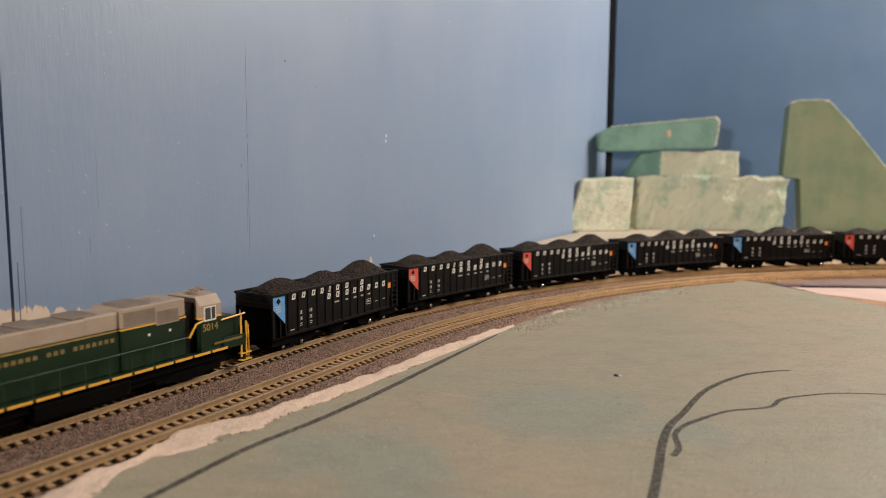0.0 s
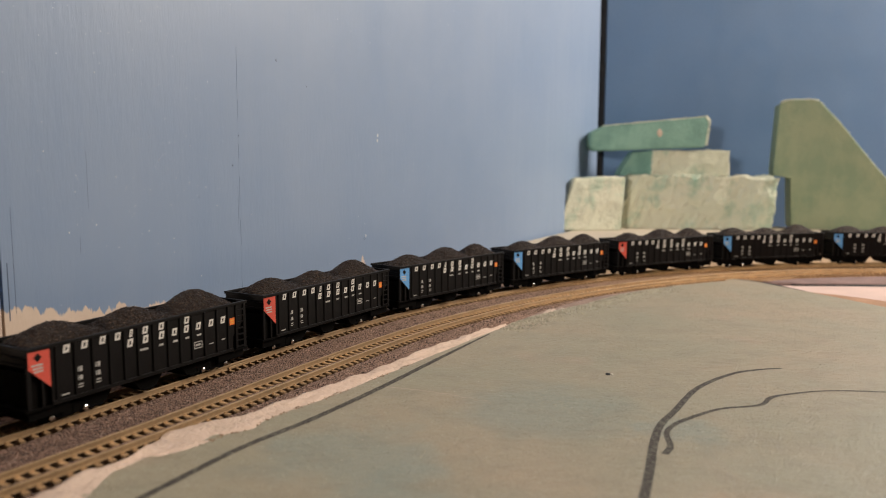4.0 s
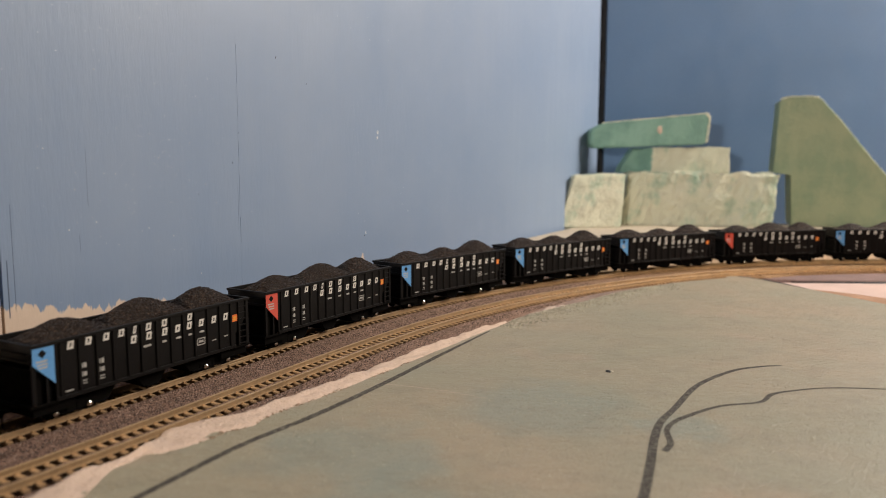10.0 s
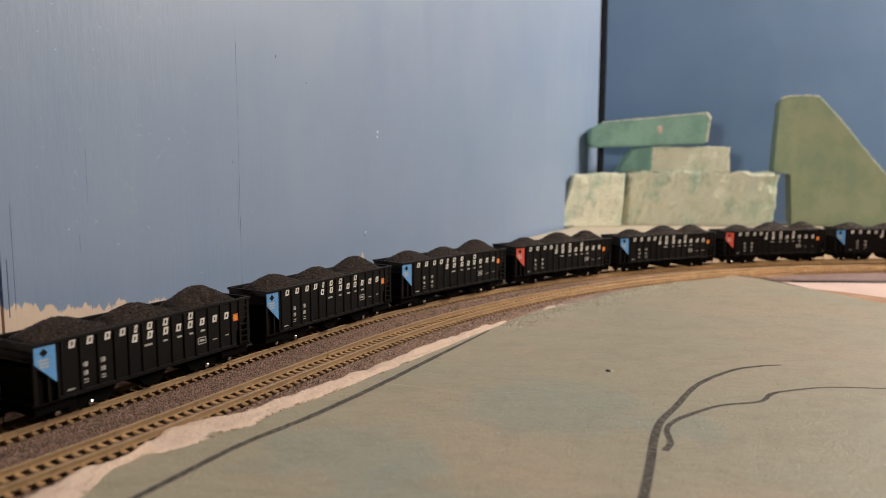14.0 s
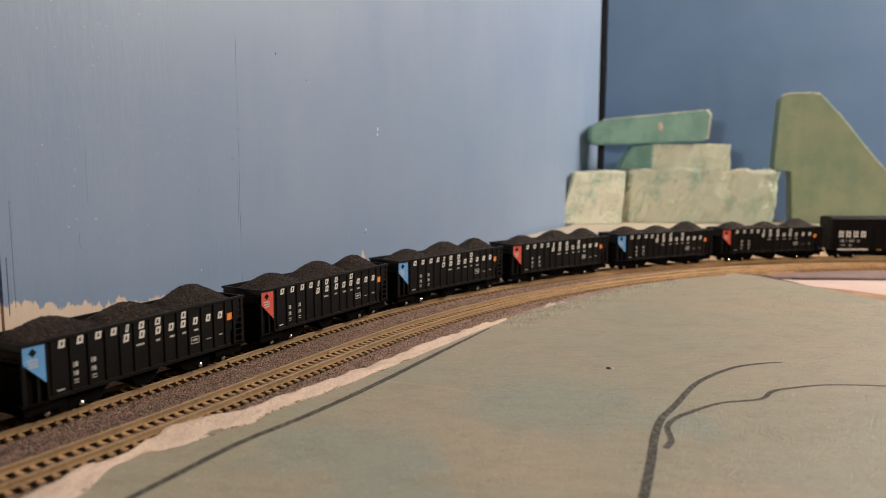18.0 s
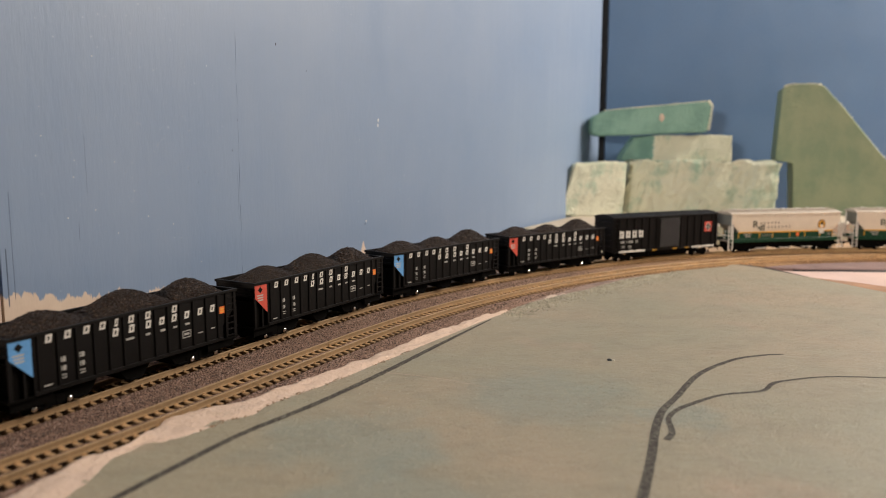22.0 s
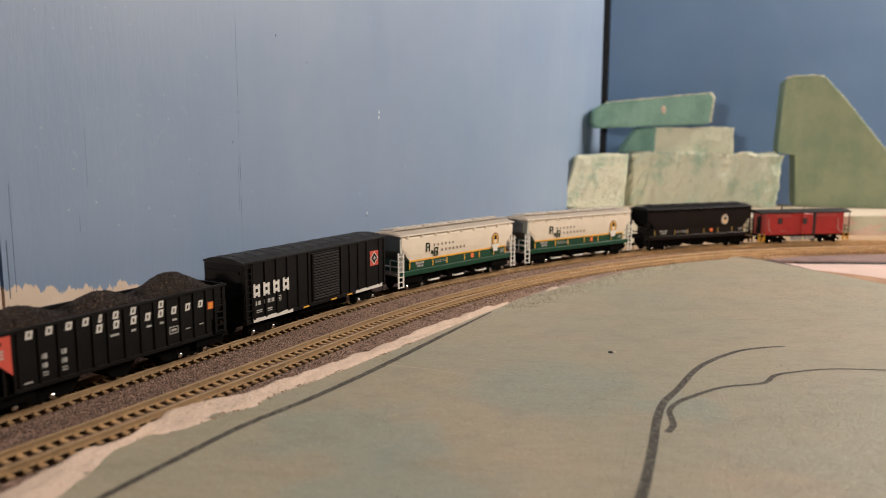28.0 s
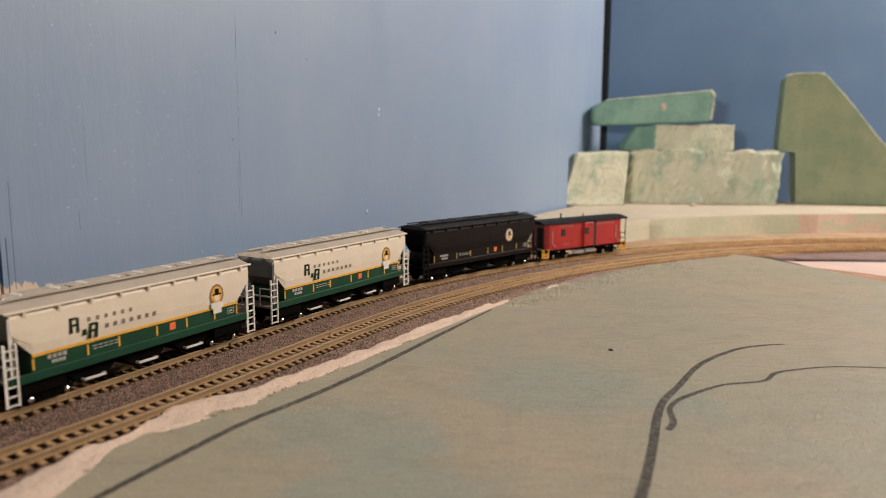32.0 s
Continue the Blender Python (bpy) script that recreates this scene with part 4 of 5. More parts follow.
    for v in bm.verts:
        v.co += 0.6 * Vector((noise.noise(v.co * 0.4), noise.noise(v.co * 0.4 + Vector((5, 0, 0))), 0.3 * noise.noise(v.co * 0.4)))
    tagged(part("foam_crumbs", bm, PLASTER), "torn foam crumbs at the foot of the blocks", "crumbs", kind="stuff")


build_table()
build_room()
build_backdrop()
build_ground()
build_marks()
build_blocks()


# ---- rolling stock (millimetres over the rail head; +x away from the direction of travel, -y towards the room) ----
def both(*spans):
    """The same spans on both sides of the car."""
    out = []
    for x0, x1, y0, y1, z0, z1 in spans:
        out += [(x0, x1, y0, y1, z0, z1), (x0, x1, -y1, -y0, z0, z1)]
    return out


GEAR = {}
LETTERS = {}


def letter_blocks():
    """Plain slanted blocks that stand for letters."""
    for name, w, h in (("top", 1.0, 2.45), ("low", 1.0, 2.5), ("thin", 0.55, 2.4), ("tall", 1.75, 5.3)):
        bm = bmesh.new()
        lean, t = (0.0 if name == "tall" else 0.45), w * 0.62
        if name != "tall":
            t = w * 0.66
            patch(bm, -w, -w + t, 0, h, 0.0, -1, lean)
            patch(bm, w - t, w, 0, h, 0.0, -1, lean)
            patch(bm, -w + t, w - t, 0, h * 0.24, 0.0, -1, lean * 0.24)
            patch(bm, -w + t + lean * 0.74, w - t + lean * 0.74, h * 0.74, h, 0.0, -1, lean * 0.26)
            LETTERS[name] = mesh("letter", bm, LETTER_WHITE)
            continue
        patch(bm, -w, -w + t, 0, h, 0.0, -1, lean)
        patch(bm, w - t, w, 0, h * 0.94, 0.0, -1, lean)
        for z in (0.12, 0.62):
            patch(bm, -w + t + lean * z, w - t + lean * z, h * z, h * (z + 0.24), 0.0, -1, lean * 0.24)
        LETTERS[name] = mesh("letter", bm, LETTER_WHITE)


def running_gear():
    letter_blocks()
    bm = boxes((-1.2, 1.2, -6.0, 6.0, 3.0, 4.6))
    GEAR["bolster"] = mesh("truck", bm, UNDER_BLACK)
    bm = bmesh.new()
    prism(bm, [(-8.2, 2.2), (-8.2, 3.6), (-5.5, 3.9), (-3.0, 4.7), (3.0, 4.7), (5.5, 3.9), (8.2, 3.6), (8.2, 2.2), (5.2, 2.2), (3.2, 1.3), (-3.2, 1.3), (-5.2, 2.2)], -0.6, 0.6)
    box(bm, -2.4, -1.4, -0.75, 0.75, 1.6, 3.9)
    box(bm, 1.4, 2.4, -0.75, 0.75, 1.6, 3.9)
    GEAR["sideframe"] = mesh("sideframe", bm, UNDER_BLACK)
    bm = bmesh.new()
    tube(bm, (0, -0.5, 0), (0, 0.5, 0), 2.65, 20)
    tube(bm, (0, -0.75, 0), (0, 0.75, 0), 0.9, 10)
    GEAR["wheel"] = mesh("wheel", bm, UNDER_BLACK)
    bm = bmesh.new()
    bmesh.ops.create_icosphere(bm, subdivisions=2, radius=1, matrix=Matrix.Diagonal((0.95, 0.6, 0.95, 1)))
    GEAR["cap"] = mesh("axle_cap", bm, AXLE_STEEL)
    bm = boxes((0, 4.2, -0.5, 0.5, 4.2, 5.2), (3.4, 6.0, -1.1, 0.9, 3.6, 5.6))
    tube(bm, (4.2, 0.9, 4.4), (4.4, 1.5, 0.9), 0.22, 6)
    GEAR["coupler"] = mesh("coupler", bm, UNDER_BLACK)


def put_truck(car, x, axles=(-5.6, 5.6), stretch=1.0, caps=True):
    truck = piece("truck", GEAR["bolster"], car, x)
    for side in (-1, 1):
        f = piece("sideframe", GEAR["sideframe"], truck, 0, side * 6.6)
        f.scale = (stretch, 1, 1)
        for a in axles:
            piece("wheel", GEAR["wheel"], truck, a, side * 4.6, 2.65)
            if caps:
                piece("axle_cap", GEAR["cap"], truck, a, side * 7.35, 2.2, 0 if side < 0 else 180)


def put_couplers(car, half):
    piece("coupler", GEAR["coupler"], car, half)
    piece("coupler", GEAR["coupler"], car, -half, rz=180)


def ladder_mesh(mat, width, z0, z1, step):
    spans = [(-width / 2 - 0.25, -width / 2 + 0.25, -0.3, 0.3, z0, z1), (width / 2 - 0.25, width / 2 + 0.25, -0.3, 0.3, z0, z1)]
    z = z0 + 0.2
    while z < z1:
        spans.append((-width / 2, width / 2, -0.22, 0.22, z, z + 0.45))
        z += step
    return mesh("ladder", boxes(*spans), mat)


def patch(bm, x0, x1, z0, z1, y, side=-1, lean=0.0):
    """A thin raised patch on the car's side at y; lean slants it like italic type."""
    d = 0.06
    vs = []
    for yy in (y, y - d):
        for x, z in ((x0, z0), (x1, z0), (x1 + lean, z1), (x0 + lean, z1)):
            vs.append(bm.verts.new((x * -side, yy * -side, z)))
    for f in ((3, 2, 1, 0), (4, 5, 6, 7), (0, 1, 5, 4), (1, 2, 6, 5), (2, 3, 7, 6), (3, 0, 4, 7)):
        bm.faces.new([vs[i] for i in f])


def coal_mesh(seed, peaks):
    bm = bmesh.new()
    nx, ny = 190, 42
    rows = []
    for i in range(nx + 1):
        row = []
        for j in range(ny + 1):
            x, y = -42.2 + 84.4 * i / nx, -9.0 + 18.0 * j / ny
            h = 0.0
            for px, ph, pw in peaks:
                h = max(h, ph * math.exp(-((x - px) / pw) ** 2) * math.exp(-(y / 7.4) ** 2 * 0.9)) + 0.12 * ph * math.exp(-((x - px) / (pw * 1.6)) ** 2 - (y / 8) ** 2)
            edge = min(1, (9.0 - abs(y)) / 2.0, (42.2 - abs(x)) / 3.0)
            z = 22.6 + h * max(edge, 0) ** 0.5 + 0.35 * noise.noise((x * 0.9, y * 0.9, seed)) + 0.3 * noise.noise((x * 2.1, y * 2.1, seed + 4)) + 0.3 * noise.noise((x * 4.3, y * 4.3, seed + 8))
            row.append(bm.verts.new((x, y, z)))
        rows.append(row)
    for a, b in zip(rows, rows[1:]):
        for j in range(ny):
            bm.faces.new((a[j], b[j], b[j + 1], a[j + 1]))
    return mesh("coal_load", bm, COAL)


def build_hopper(stripe, label, coal):
    car = base("coal_hopper_car", label, "hopper car", group="coal hopper cars in the train")
    side = [(-43.3, 24.2), (43.3, 24.2), (43.3, 18.6), (36.3, 12.0), (36.3, 7.4), (-36.3, 7.4), (-36.3, 12.0), (-43.3, 18.6)]
    for y0, y1 in ((-9.6, -9.0), (9.0, 9.6)):
        bm = bmesh.new()
        prism(bm, side, y0, y1)
        part("side_wall", bm, CAR_BLACK, car)
    part("top_rim", rounded(0.15, *both((-43.8, 43.8, -10.1, -8.9, 23.7, 24.7)), (-43.8, -42.7, -8.9, 8.9, 23.7, 24.7), (42.7, 43.8, -8.9, 8.9, 23.7, 24.7)), CAR_BLACK, car)
    for d in (-1, 1):
        bm = bmesh.new()
        prism(bm, [(d * 43.2, 23.7), (d * 43.2, 19.0), (d * 26, 7.0), (d * 24.8, 7.0), (d * 24.8, 8.0), (d * 42.4, 20.6), (d * 42.4, 23.7)], -8.95, 8.95)
        part("end_sheet", bm, CAR_BLACK, car)
        part("end_platform", rounded(0.1, (d * 40 - 4.2, d * 40 + 4.2, -9.6, 9.6, 6.2, 7.0)), UNDER_BLACK, car)
        part("end_post", boxes(*both((d * 43 - 0.5, d * 43 + 0.5, -9.6, -8.8, 7.0, 18.9)), *both((d * 39 - 0.35, d * 39 + 0.35, -9.5, -8.9, 7.0, 14.6))), CAR_BLACK, car)
        part("end_rib", boxes((d * 43.3 - 0.35, d * 43.3 + 0.35, -8.9, 8.9, 21.2, 21.9), (d * 43.3 - 0.35, d * 43.3 + 0.35, -8.9, 8.9, 19.2, 19.8)), CAR_BLACK, car)
    rib = mesh("side_rib", boxes((-0.38, 0.38, -0.45, 0.2, 7.6, 23.7)), CAR_BLACK)
    for x in (-34.6, -28.6, -22.6, -16.6, -11.3, -6.1, 0, 6.1, 11.4, 16.6, 22.5, 28.4, 34.0):
        for y, r in ((-9.6, 0), (9.6, 180)):
            piece("side_rib", rib, car, x if r == 0 else -x, y, 0, r)
    part("bottom_sill", rounded(0.12, *both((-36.3, 36.3, -10.0, -9.0, 6.7, 7.9)), (-43, 43, -1.8, 1.8, 5.2, 7.0)), CAR_BLACK, car)
    bay = bmesh.new()
    prism(bay, [(-7.4, 7.4), (7.4, 7.4), (3.2, 1.9), (-3.2, 1.9)], -6.6, 6.6)
    bay_mesh = mesh("hopper_bay", bay, UNDER_BLACK)
    for x in (-20.0, 0, 20.0):
        piece("hopper_bay", bay_mesh, car, x)
    gate = mesh("outlet_gate", rounded(0.1, (-2.4, 2.4, -6.9, 6.9, 1.4, 2.0)), UNDER_BLACK)
    for x in (-20.0, 0, 20.0):
        piece("outlet_gate", gate, car, x)
    # black fillers added to block light and keep the open ends dark
    for d in (-1, 1):
        part("draft_box", boxes((d * 36.5 - 6.5, d * 36.5 + 6.5, -8.4, 8.4, 3.4, 6.2)), UNDER_BLACK, car)
        bm = bmesh.new()
        prism(bm, [(d * 41.8, 7.0), (d * 41.8, 16.8), (d * 33, 11.4), (d * 33, 7.0)], -8.6, 8.6)
        part("end_apron", bm, UNDER_BLACK, car)
    lad = ladder_mesh(CAR_BLACK, 4.0, 7.4, 23.6, 2.3)
    for x, y in ((39.9, -9.75), (-39.9, 9.75)):
        piece("ladder", lad, car, x, y)
    piece("coal_load", coal, car, label="heaped dark grey-brown crushed coal")
    # corner flash, orange square, letters and figures
    for s in (-1, 1):
        bm = bmesh.new()
        prism(bm, [(-43.2 * -s, 23.7), (-36.6 * -s, 23.7), (-36.6 * -s, 12.3), (-43.2 * -s, 18.7)], s * 9.6, s * 9.67)
        flash = part("corner_flash", bm, stripe, car, "triangular painted corner flash")
        bm = bmesh.new()
        c = (-40.3, 21.7)
        prism(bm, [((c[0] - 1.3) * -s, c[1]), (c[0] * -s, c[1] + 1.3), ((c[0] + 1.3) * -s, c[1]), (c[0] * -s, c[1] - 1.3)], s * 9.67, s * 9.72)
        part("emblem", bm, CAR_BLACK, flash)
        bm = bmesh.new()
        for k in range(3):
            patch(bm, -42.2 + 0.3 * k, -38.8, 19.3 - 0.95 * k, 19.8 - 0.95 * k, -9.67, s)
        part("small_print", bm, LETTER_DIM, flash)
        bm = bmesh.new()
        patch(bm, 34.5, 37.3, 16.6, 19.2, -9.62, s)
        sq = part("orange_square", bm, DECAL_ORANGE, car)
        bm = bmesh.new()
        patch(bm, 35.0, 36.9, 18.0, 18.5, -9.69, s)
        patch(bm, 35.0, 36.9, 17.2, 17.6, -9.69, s)
        part("square_bars", bm, YELLOW, sq)
        for x, z, me in [(x, 21.2, LETTERS["thin" if x == -8.8 else "top"]) for x in (-31.5, -25.5, -19.3, -13.8, -8.8, -3.3, 3.2, 14.2)] + [
                (x, 18.1, LETTERS["low"]) for x in (-9.3, -3.3, 3.2, 8.7, 13.9, 19.4, 25.4, 31.2)]:
            piece("letter", me, car, x * -s, s * 9.62, z, 0 if s < 0 else 180)
        bm = bmesh.new()
        for z, h in ((14.6, 1.5), (12.0, 1.4)):
            for x in (-27.6, -21.5):
                for k in (-1.0, 0.25):
                    patch(bm, x + k, x + k + 0.95, z, z + h, -9.62, s)
        for x in (-27.4, -21.3):
            patch(bm, x - 1, x + 1.1, 10.5, 10.85, -9.62, s)
            patch(bm, x - 1, x + 1.1, 9.7, 10.0, -9.62, s)
        patch(bm, -33.5, -31, 8.7, 9.1, -9.62, s)
        for x, w in ((-4.0, 1.7), (3.2, 0.9), (9.2, 1.0), (14.4, 0.8), (19.8, 1.0)):
            patch(bm, x - w, x + w, 15.8, 16.5, -9.62, s)
        for x0, x1, z0, z1 in ((17.4, 21.2, 13.6, 13.9), (17.4, 21.2, 11.4, 11.7), (17.4, 17.7, 11.4, 13.9), (20.9, 21.2, 11.4, 13.9), (18.2, 20.4, 12.3, 13.1),
                               (24.4, 26.6, 11.7, 12.0), (30.6, 32.4, 12.0, 12.4)):
            patch(bm, x0, x1, z0, z1, -9.62, s)
        tagged(part("stencil_block", bm, LETTER_DIM, car, "small grey stencil bars"), kind="stuff")
    for ob in car.children:
        ob.matrix_basis = Matrix.Diagonal((1, 1.06, 1, 1)) @ ob.matrix_basis
    for x in (-29.5, 29.5):
        put_truck(car, x)
    put_couplers(car, 43.2)
    return car


def build_boxcar():
    car = base("box_car", "black fifty-foot box car with ribbed sides and white blocks", "box car")
    h = 47.6
    part("body", rounded(0.25, (-h + 0.3, h - 0.3, -9.7, 9.7, 7.0, 30.0)), CAR_BLACK, car)
    bm = bmesh.new()
    prism(bm, [(-10.3, 29.6), (-10.3, 30.3), (-6, 31.5), (0, 32.0), (6, 31.5), (10.3, 30.3), (10.3, 29.6)], -h, h, "x")
    part("roof", bm, ROOF_BLACK, car)
    seam = bmesh.new()
    prism(seam, [(-10.0, 30.3), (-6, 31.62), (0, 32.12), (6, 31.62), (10.0, 30.3), (6, 31.4), (0, 31.9), (-6, 31.4)], -0.3, 0.3, "x")
    seam_mesh = mesh("roof_rib", seam, ROOF_BLACK)
    for i in range(12):
        piece("roof_rib", seam_mesh, car, -43.5 + 7.9 * i)
    post = mesh("side_post", boxes((-0.5, 0.5, -0.5, 0.2, 7.6, 29.4)), CAR_BLACK)
    for x in (-46.6, -41.5, -35.0, -28.5, -22.0, -15.5, -9.0, 13.0, 19.5, 26.0, 32.6, 42.6, 46.6):
        piece("side_post", post, car, x, -9.7)
        piece("side_post", post, car, -x, 9.7, 0, 180)
    part("sill", rounded(0.12, *both((-h, h, -10.0, -8.6, 6.4, 7.8))), CAR_BLACK, car)
    slat = mesh("door_slat", rounded(0.12, (-8.6, 8.6, -0.6, 0.1, -0.33, 0.33)), DOOR_BLACK)
    for s in (-1, 1):
        door = part("door", rounded(0.15, (-s * 2.0 - 9.2, -s * 2.0 + 9.2, min(s * 9.6, s * 10.15), max(s * 9.6, s * 10.15), 8.0, 28.8)), CAR_BLACK, car)
        for k in range(17):
            piece("door_slat", slat, door, -s * 2.0, s * 10.15, 9.2 + 1.16 * k, 0 if s < 0 else 180)
    for d in (-1, 1):
        part("end_rib", boxes(*[(d * h - 0.5, d * h + 0.1 * d, -8.8, 8.8, z, z + 0.9) if d < 0 else (d * h - 0.3, d * h + 0.3, -8.8, 8.8, z, z + 0.9) for z in (10, 14, 18, 22, 26)]), CAR_BLACK, car)
    for s in (-1, 1):
        for x in (-40.3, -34.9, -29.3, -23.7):
            piece("letter", LETTERS["tall"], car, x * -s, s * 10.21, 16.2, 0 if s < 0 else 180)
        bm = bmesh.new()
        for x in (-41.4, -39.3, -36.0, -33.9, -31.8):
            patch(bm, x, x + 1.5, 12.9, 14.5, -9.74, s)
        for x0, x1, z0, z1 in ((-28.6, -26.2, 14.4, 14.7), (-28.6, -26.2, 12.5, 12.8), (-28.6, -28.3, 12.5, 14.7), (-26.5, -26.2, 12.5, 14.7), (-28, -26.9, 13.2, 14.0),
                               (-40.2, -37, 10.6, 11.0), (-40.2, -37, 9.9, 10.2), (-34.2, -31.4, 10.3, 10.9), (-34.2, -31.4, 9.6, 9.9)):
            patch(bm, x0, x1, z0, z1, -9.74, s)
        tagged(part("stencil_block", bm, LETTER_DIM, car, "small grey figures shown as bars"), kind="stuff")
        logo = bmesh.new()
        patch(logo, 35.2, 42.0, 17.4, 24.4, -9.74, s)
        lg = part("emblem_panel", logo, DECAL_RED, car, "orange-red emblem square with a dark diamond")
        for r, y, mat in ((3.1, 9.81, LETTER_WHITE), (2.5, 9.88, CAR_BLACK), (1.0, 9.95, LETTER_DIM)):
            bm = bmesh.new()
            c = 38.6 * -s
            prism(bm, [(c - r, 20.9), (c, 20.9 + r), (c + r, 20.9), (c, 20.9 - r)], s * (y - 0.07), s * y)
            part("diamond", bm, mat, lg)
        for x0, x1 in ((-42.4, -19.6), (23.4, 44.6)):
            bm = bmesh.new()
            n = 14
            for k in range(n):
                a, b = x0 + (x1 - x0) * k / n, x0 + (x1 - x0) * (k + 1) / n
                up = 7.7 + 0.45 * (0.6 + 0.8 * noise.noise((k * 0.5, x0, 2)))
                patch(bm, a, b + 0.02, 6.5, up, -10.02, s)
            part("conspicuity_stripe", bm, LETTER_WHITE, car, "ragged white stripe along the sill")
        for x in (-13.0, 5.5, 17.0):
            bm = bmesh.new()
            patch(bm, x, x + 3.6, 6.7, 7.3, -10.02, s)
            part("yellow_mark", bm, YELLOW, car)
    lad = ladder_mesh(CAR_BLACK, 3.4, 6.2, 29.0, 2.4)
    for x, y in ((-44.6, -10.2), (44.6, 10.2)):
        piece("ladder", lad, car, x, y)
    # centre sill, plus low boxes added to keep the underside dark
    part("underframe", rounded(0.2, (-46, 46, -2, 2, 4.6, 7.0), (-13, 11, -7, 7, 3.4, 6.8), (-25, 25, -3.5, 3.5, 1.6, 6.8)), UNDER_BLACK, car)
    for x in (-34.5, 34.5):
        put_truck(car, x)
    put_couplers(car, 47.6)
    return car


def build_covered_hopper(top, low, trim, label, metal, dark, big_letters):
    car = base("covered_hopper_car", label, "hopper car", group="covered hopper cars in the train")
    h = 47.3
    # side sheets cut away at the ends over the dark slope sheets
    for q in (-1, 1):
        bm = bmesh.new()
        cols = [(-46.2, 22.5), (-40.0, 15.4), (40.0, 15.4), (46.2, 22.5)]
        rows = []
        for z, y in ((None, 9.45), (18.5, 9.8), (22.5, 9.95), (27.0, 9.9), (28.7, 9.45)):
            row = []
            for x, foot in cols:
                zz = foot if z is None else max(z, foot + 0.01 * (z - 15))
                row.append(bm.verts.new((x, q * y, zz)))
            rows.append(row)
        for a, b in zip(rows, rows[1:]):
            for k in range(3):
                bm.faces.new((a[k], a[k + 1], b[k + 1], b[k]))
        part("side_sheet", bm, top, car)
    for d in (-1, 1):
        part("bulkhead", boxes((d * 45.1 - 0.3, d * 45.1 + 0.3, -9.3, 9.3, 20.5, 28.6)), END_GREY if not dark else UNDER_BLACK, car)
        part("end_floor", rounded(0.1, (d * 42.6 - 4.6, d * 42.6 + 4.6, -9, 9, 8.2, 9.0)), LOCO_DARK if not dark else UNDER_BLACK, car)
        # filler box added below the end floor to block light
        part("draft_box", boxes((d * 36.5 - 7, d * 36.5 + 7, -8.4, 8.4, 4.0, 8.2)), UNDER_BLACK, car)
    bm = bmesh.new()
    prism(bm, [(-9.9, 28.4), (-9.9, 29.1), (-5.0, 30.3), (5.0, 30.3), (9.9, 29.1), (9.9, 28.4)], -h + 0.6, h - 0.6, "x")
    part("roof", bm, ROOF_TAN if not dark else ROOF_BLACK, car)
    for q in (-1, 1):
        part("eave_rail", rounded(0.12, (-h, h, min(q * 10.6, q * 9.5), max(q * 10.6, q * 9.5), 28.4, 29.0)), top, car)
    fin = bmesh.new()
    prism(fin, [(-9.7, 28.6), (-10.6, 28.5), (-10.5, 27.9), (-9.8, 26.2)], -0.4, 0.4, "x")
    fin_mesh = mesh("eave_bracket", fin, top)
    for i in range(9):
        x = -42 + 10.5 * i
        for r in (0, 180):
            piece("eave_bracket", fin_mesh, car, x if r == 0 else -x, 0, 0, r)
    part("running_board", rounded(0.1, (-h + 0.5, h - 0.5, -4.6, -2.6, 31.0, 31.35), (-h + 0.5, h - 0.5, 2.6, 4.6, 31.0, 31.35)), ROOF_TAN if not dark else ROOF_BLACK, car)
    hatch = mesh("roof_hatch", rounded(0.25, (-9.4, 9.4, -1.7, 1.7, 30.2, 31.5)), ROOF_TAN if not dark else ROOF_BLACK)
    knob = mesh("hatch_latch", rounded(0.15, (-0.5, 0.5, -2.3, 2.3, 31.2, 31.9)), metal)
    for x in (-31.5, -10.5, 10.5, 31.5):
        hh = piece("roof_hatch", hatch, car, x)
        for d in (-6, 6):
            piece("hatch_latch", knob, hh, d)
    # lower skirt and side sill
    bm = bmesh.new()
    prism(bm, [(-40.0, 15.4), (40.0, 15.4), (40.0, 9.0), (-40.0, 9.0)], -9.35, 9.35)
    part("skirt", bm, low, car)
    part("side_sill", rounded(0.2, *both((-h, h, -9.9, -8.9, 8.0, 10.6))), low, car)
    strap = mesh("skirt_post", boxes((-0.28, 0.28, -0.12, 0.1, 11.2, 14.4)), trim)
    for x in (-40.0, -22.6, -11.5, 3.2, 16.0, 29.0, 40.0):
        piece("skirt_post", strap, car, x, -9.4)
        piece("skirt_post", strap, car, -x, 9.4, 0, 180)
    if not dark:
        part("yellow_band", boxes(*both((-40.3, 40.3, -9.6, -9.3, 14.9, 15.75))), YELLOW, car)
    # open ends: slope braces, ladders and platforms
    for d in (-1, 1):
        part("end_brace", boxes(*both((d * 45.8 - 0.4, d * 45.8 + 0.4, -9.6, -8.8, 9.0, 27.0)), (d * 45.8 - 0.3, d * 45.8 + 0.3, -8.8, 8.8, 12.5, 13.1),
                                (d * 46.6 - 0.2, d * 46.6 + 0.2, -8.2, -2.0, 15.8, 16.2), (d * 46.6 - 0.2, d * 46.6 + 0.2, -2.3, -1.9, 9.0, 16.2)), metal, car)
        bm = bmesh.new()
        prism(bm, [(d * 44.8, 21.5), (d * 44.0, 21.5), (d * 30.0, 9.0), (d * 32.0, 9.0)], -9.2, 9.2)
        part("slope_sheet", bm, UNDER_BLACK if dark else END_GREY, car)
    lad = ladder_mesh(metal, 3.4, 2.6, 20.4, 2.6)
    for x in (-46.8, 46.8):
        for y in (-10.0, 10.0):
            piece("ladder", lad, car, x, y)
    bay = bmesh.new()
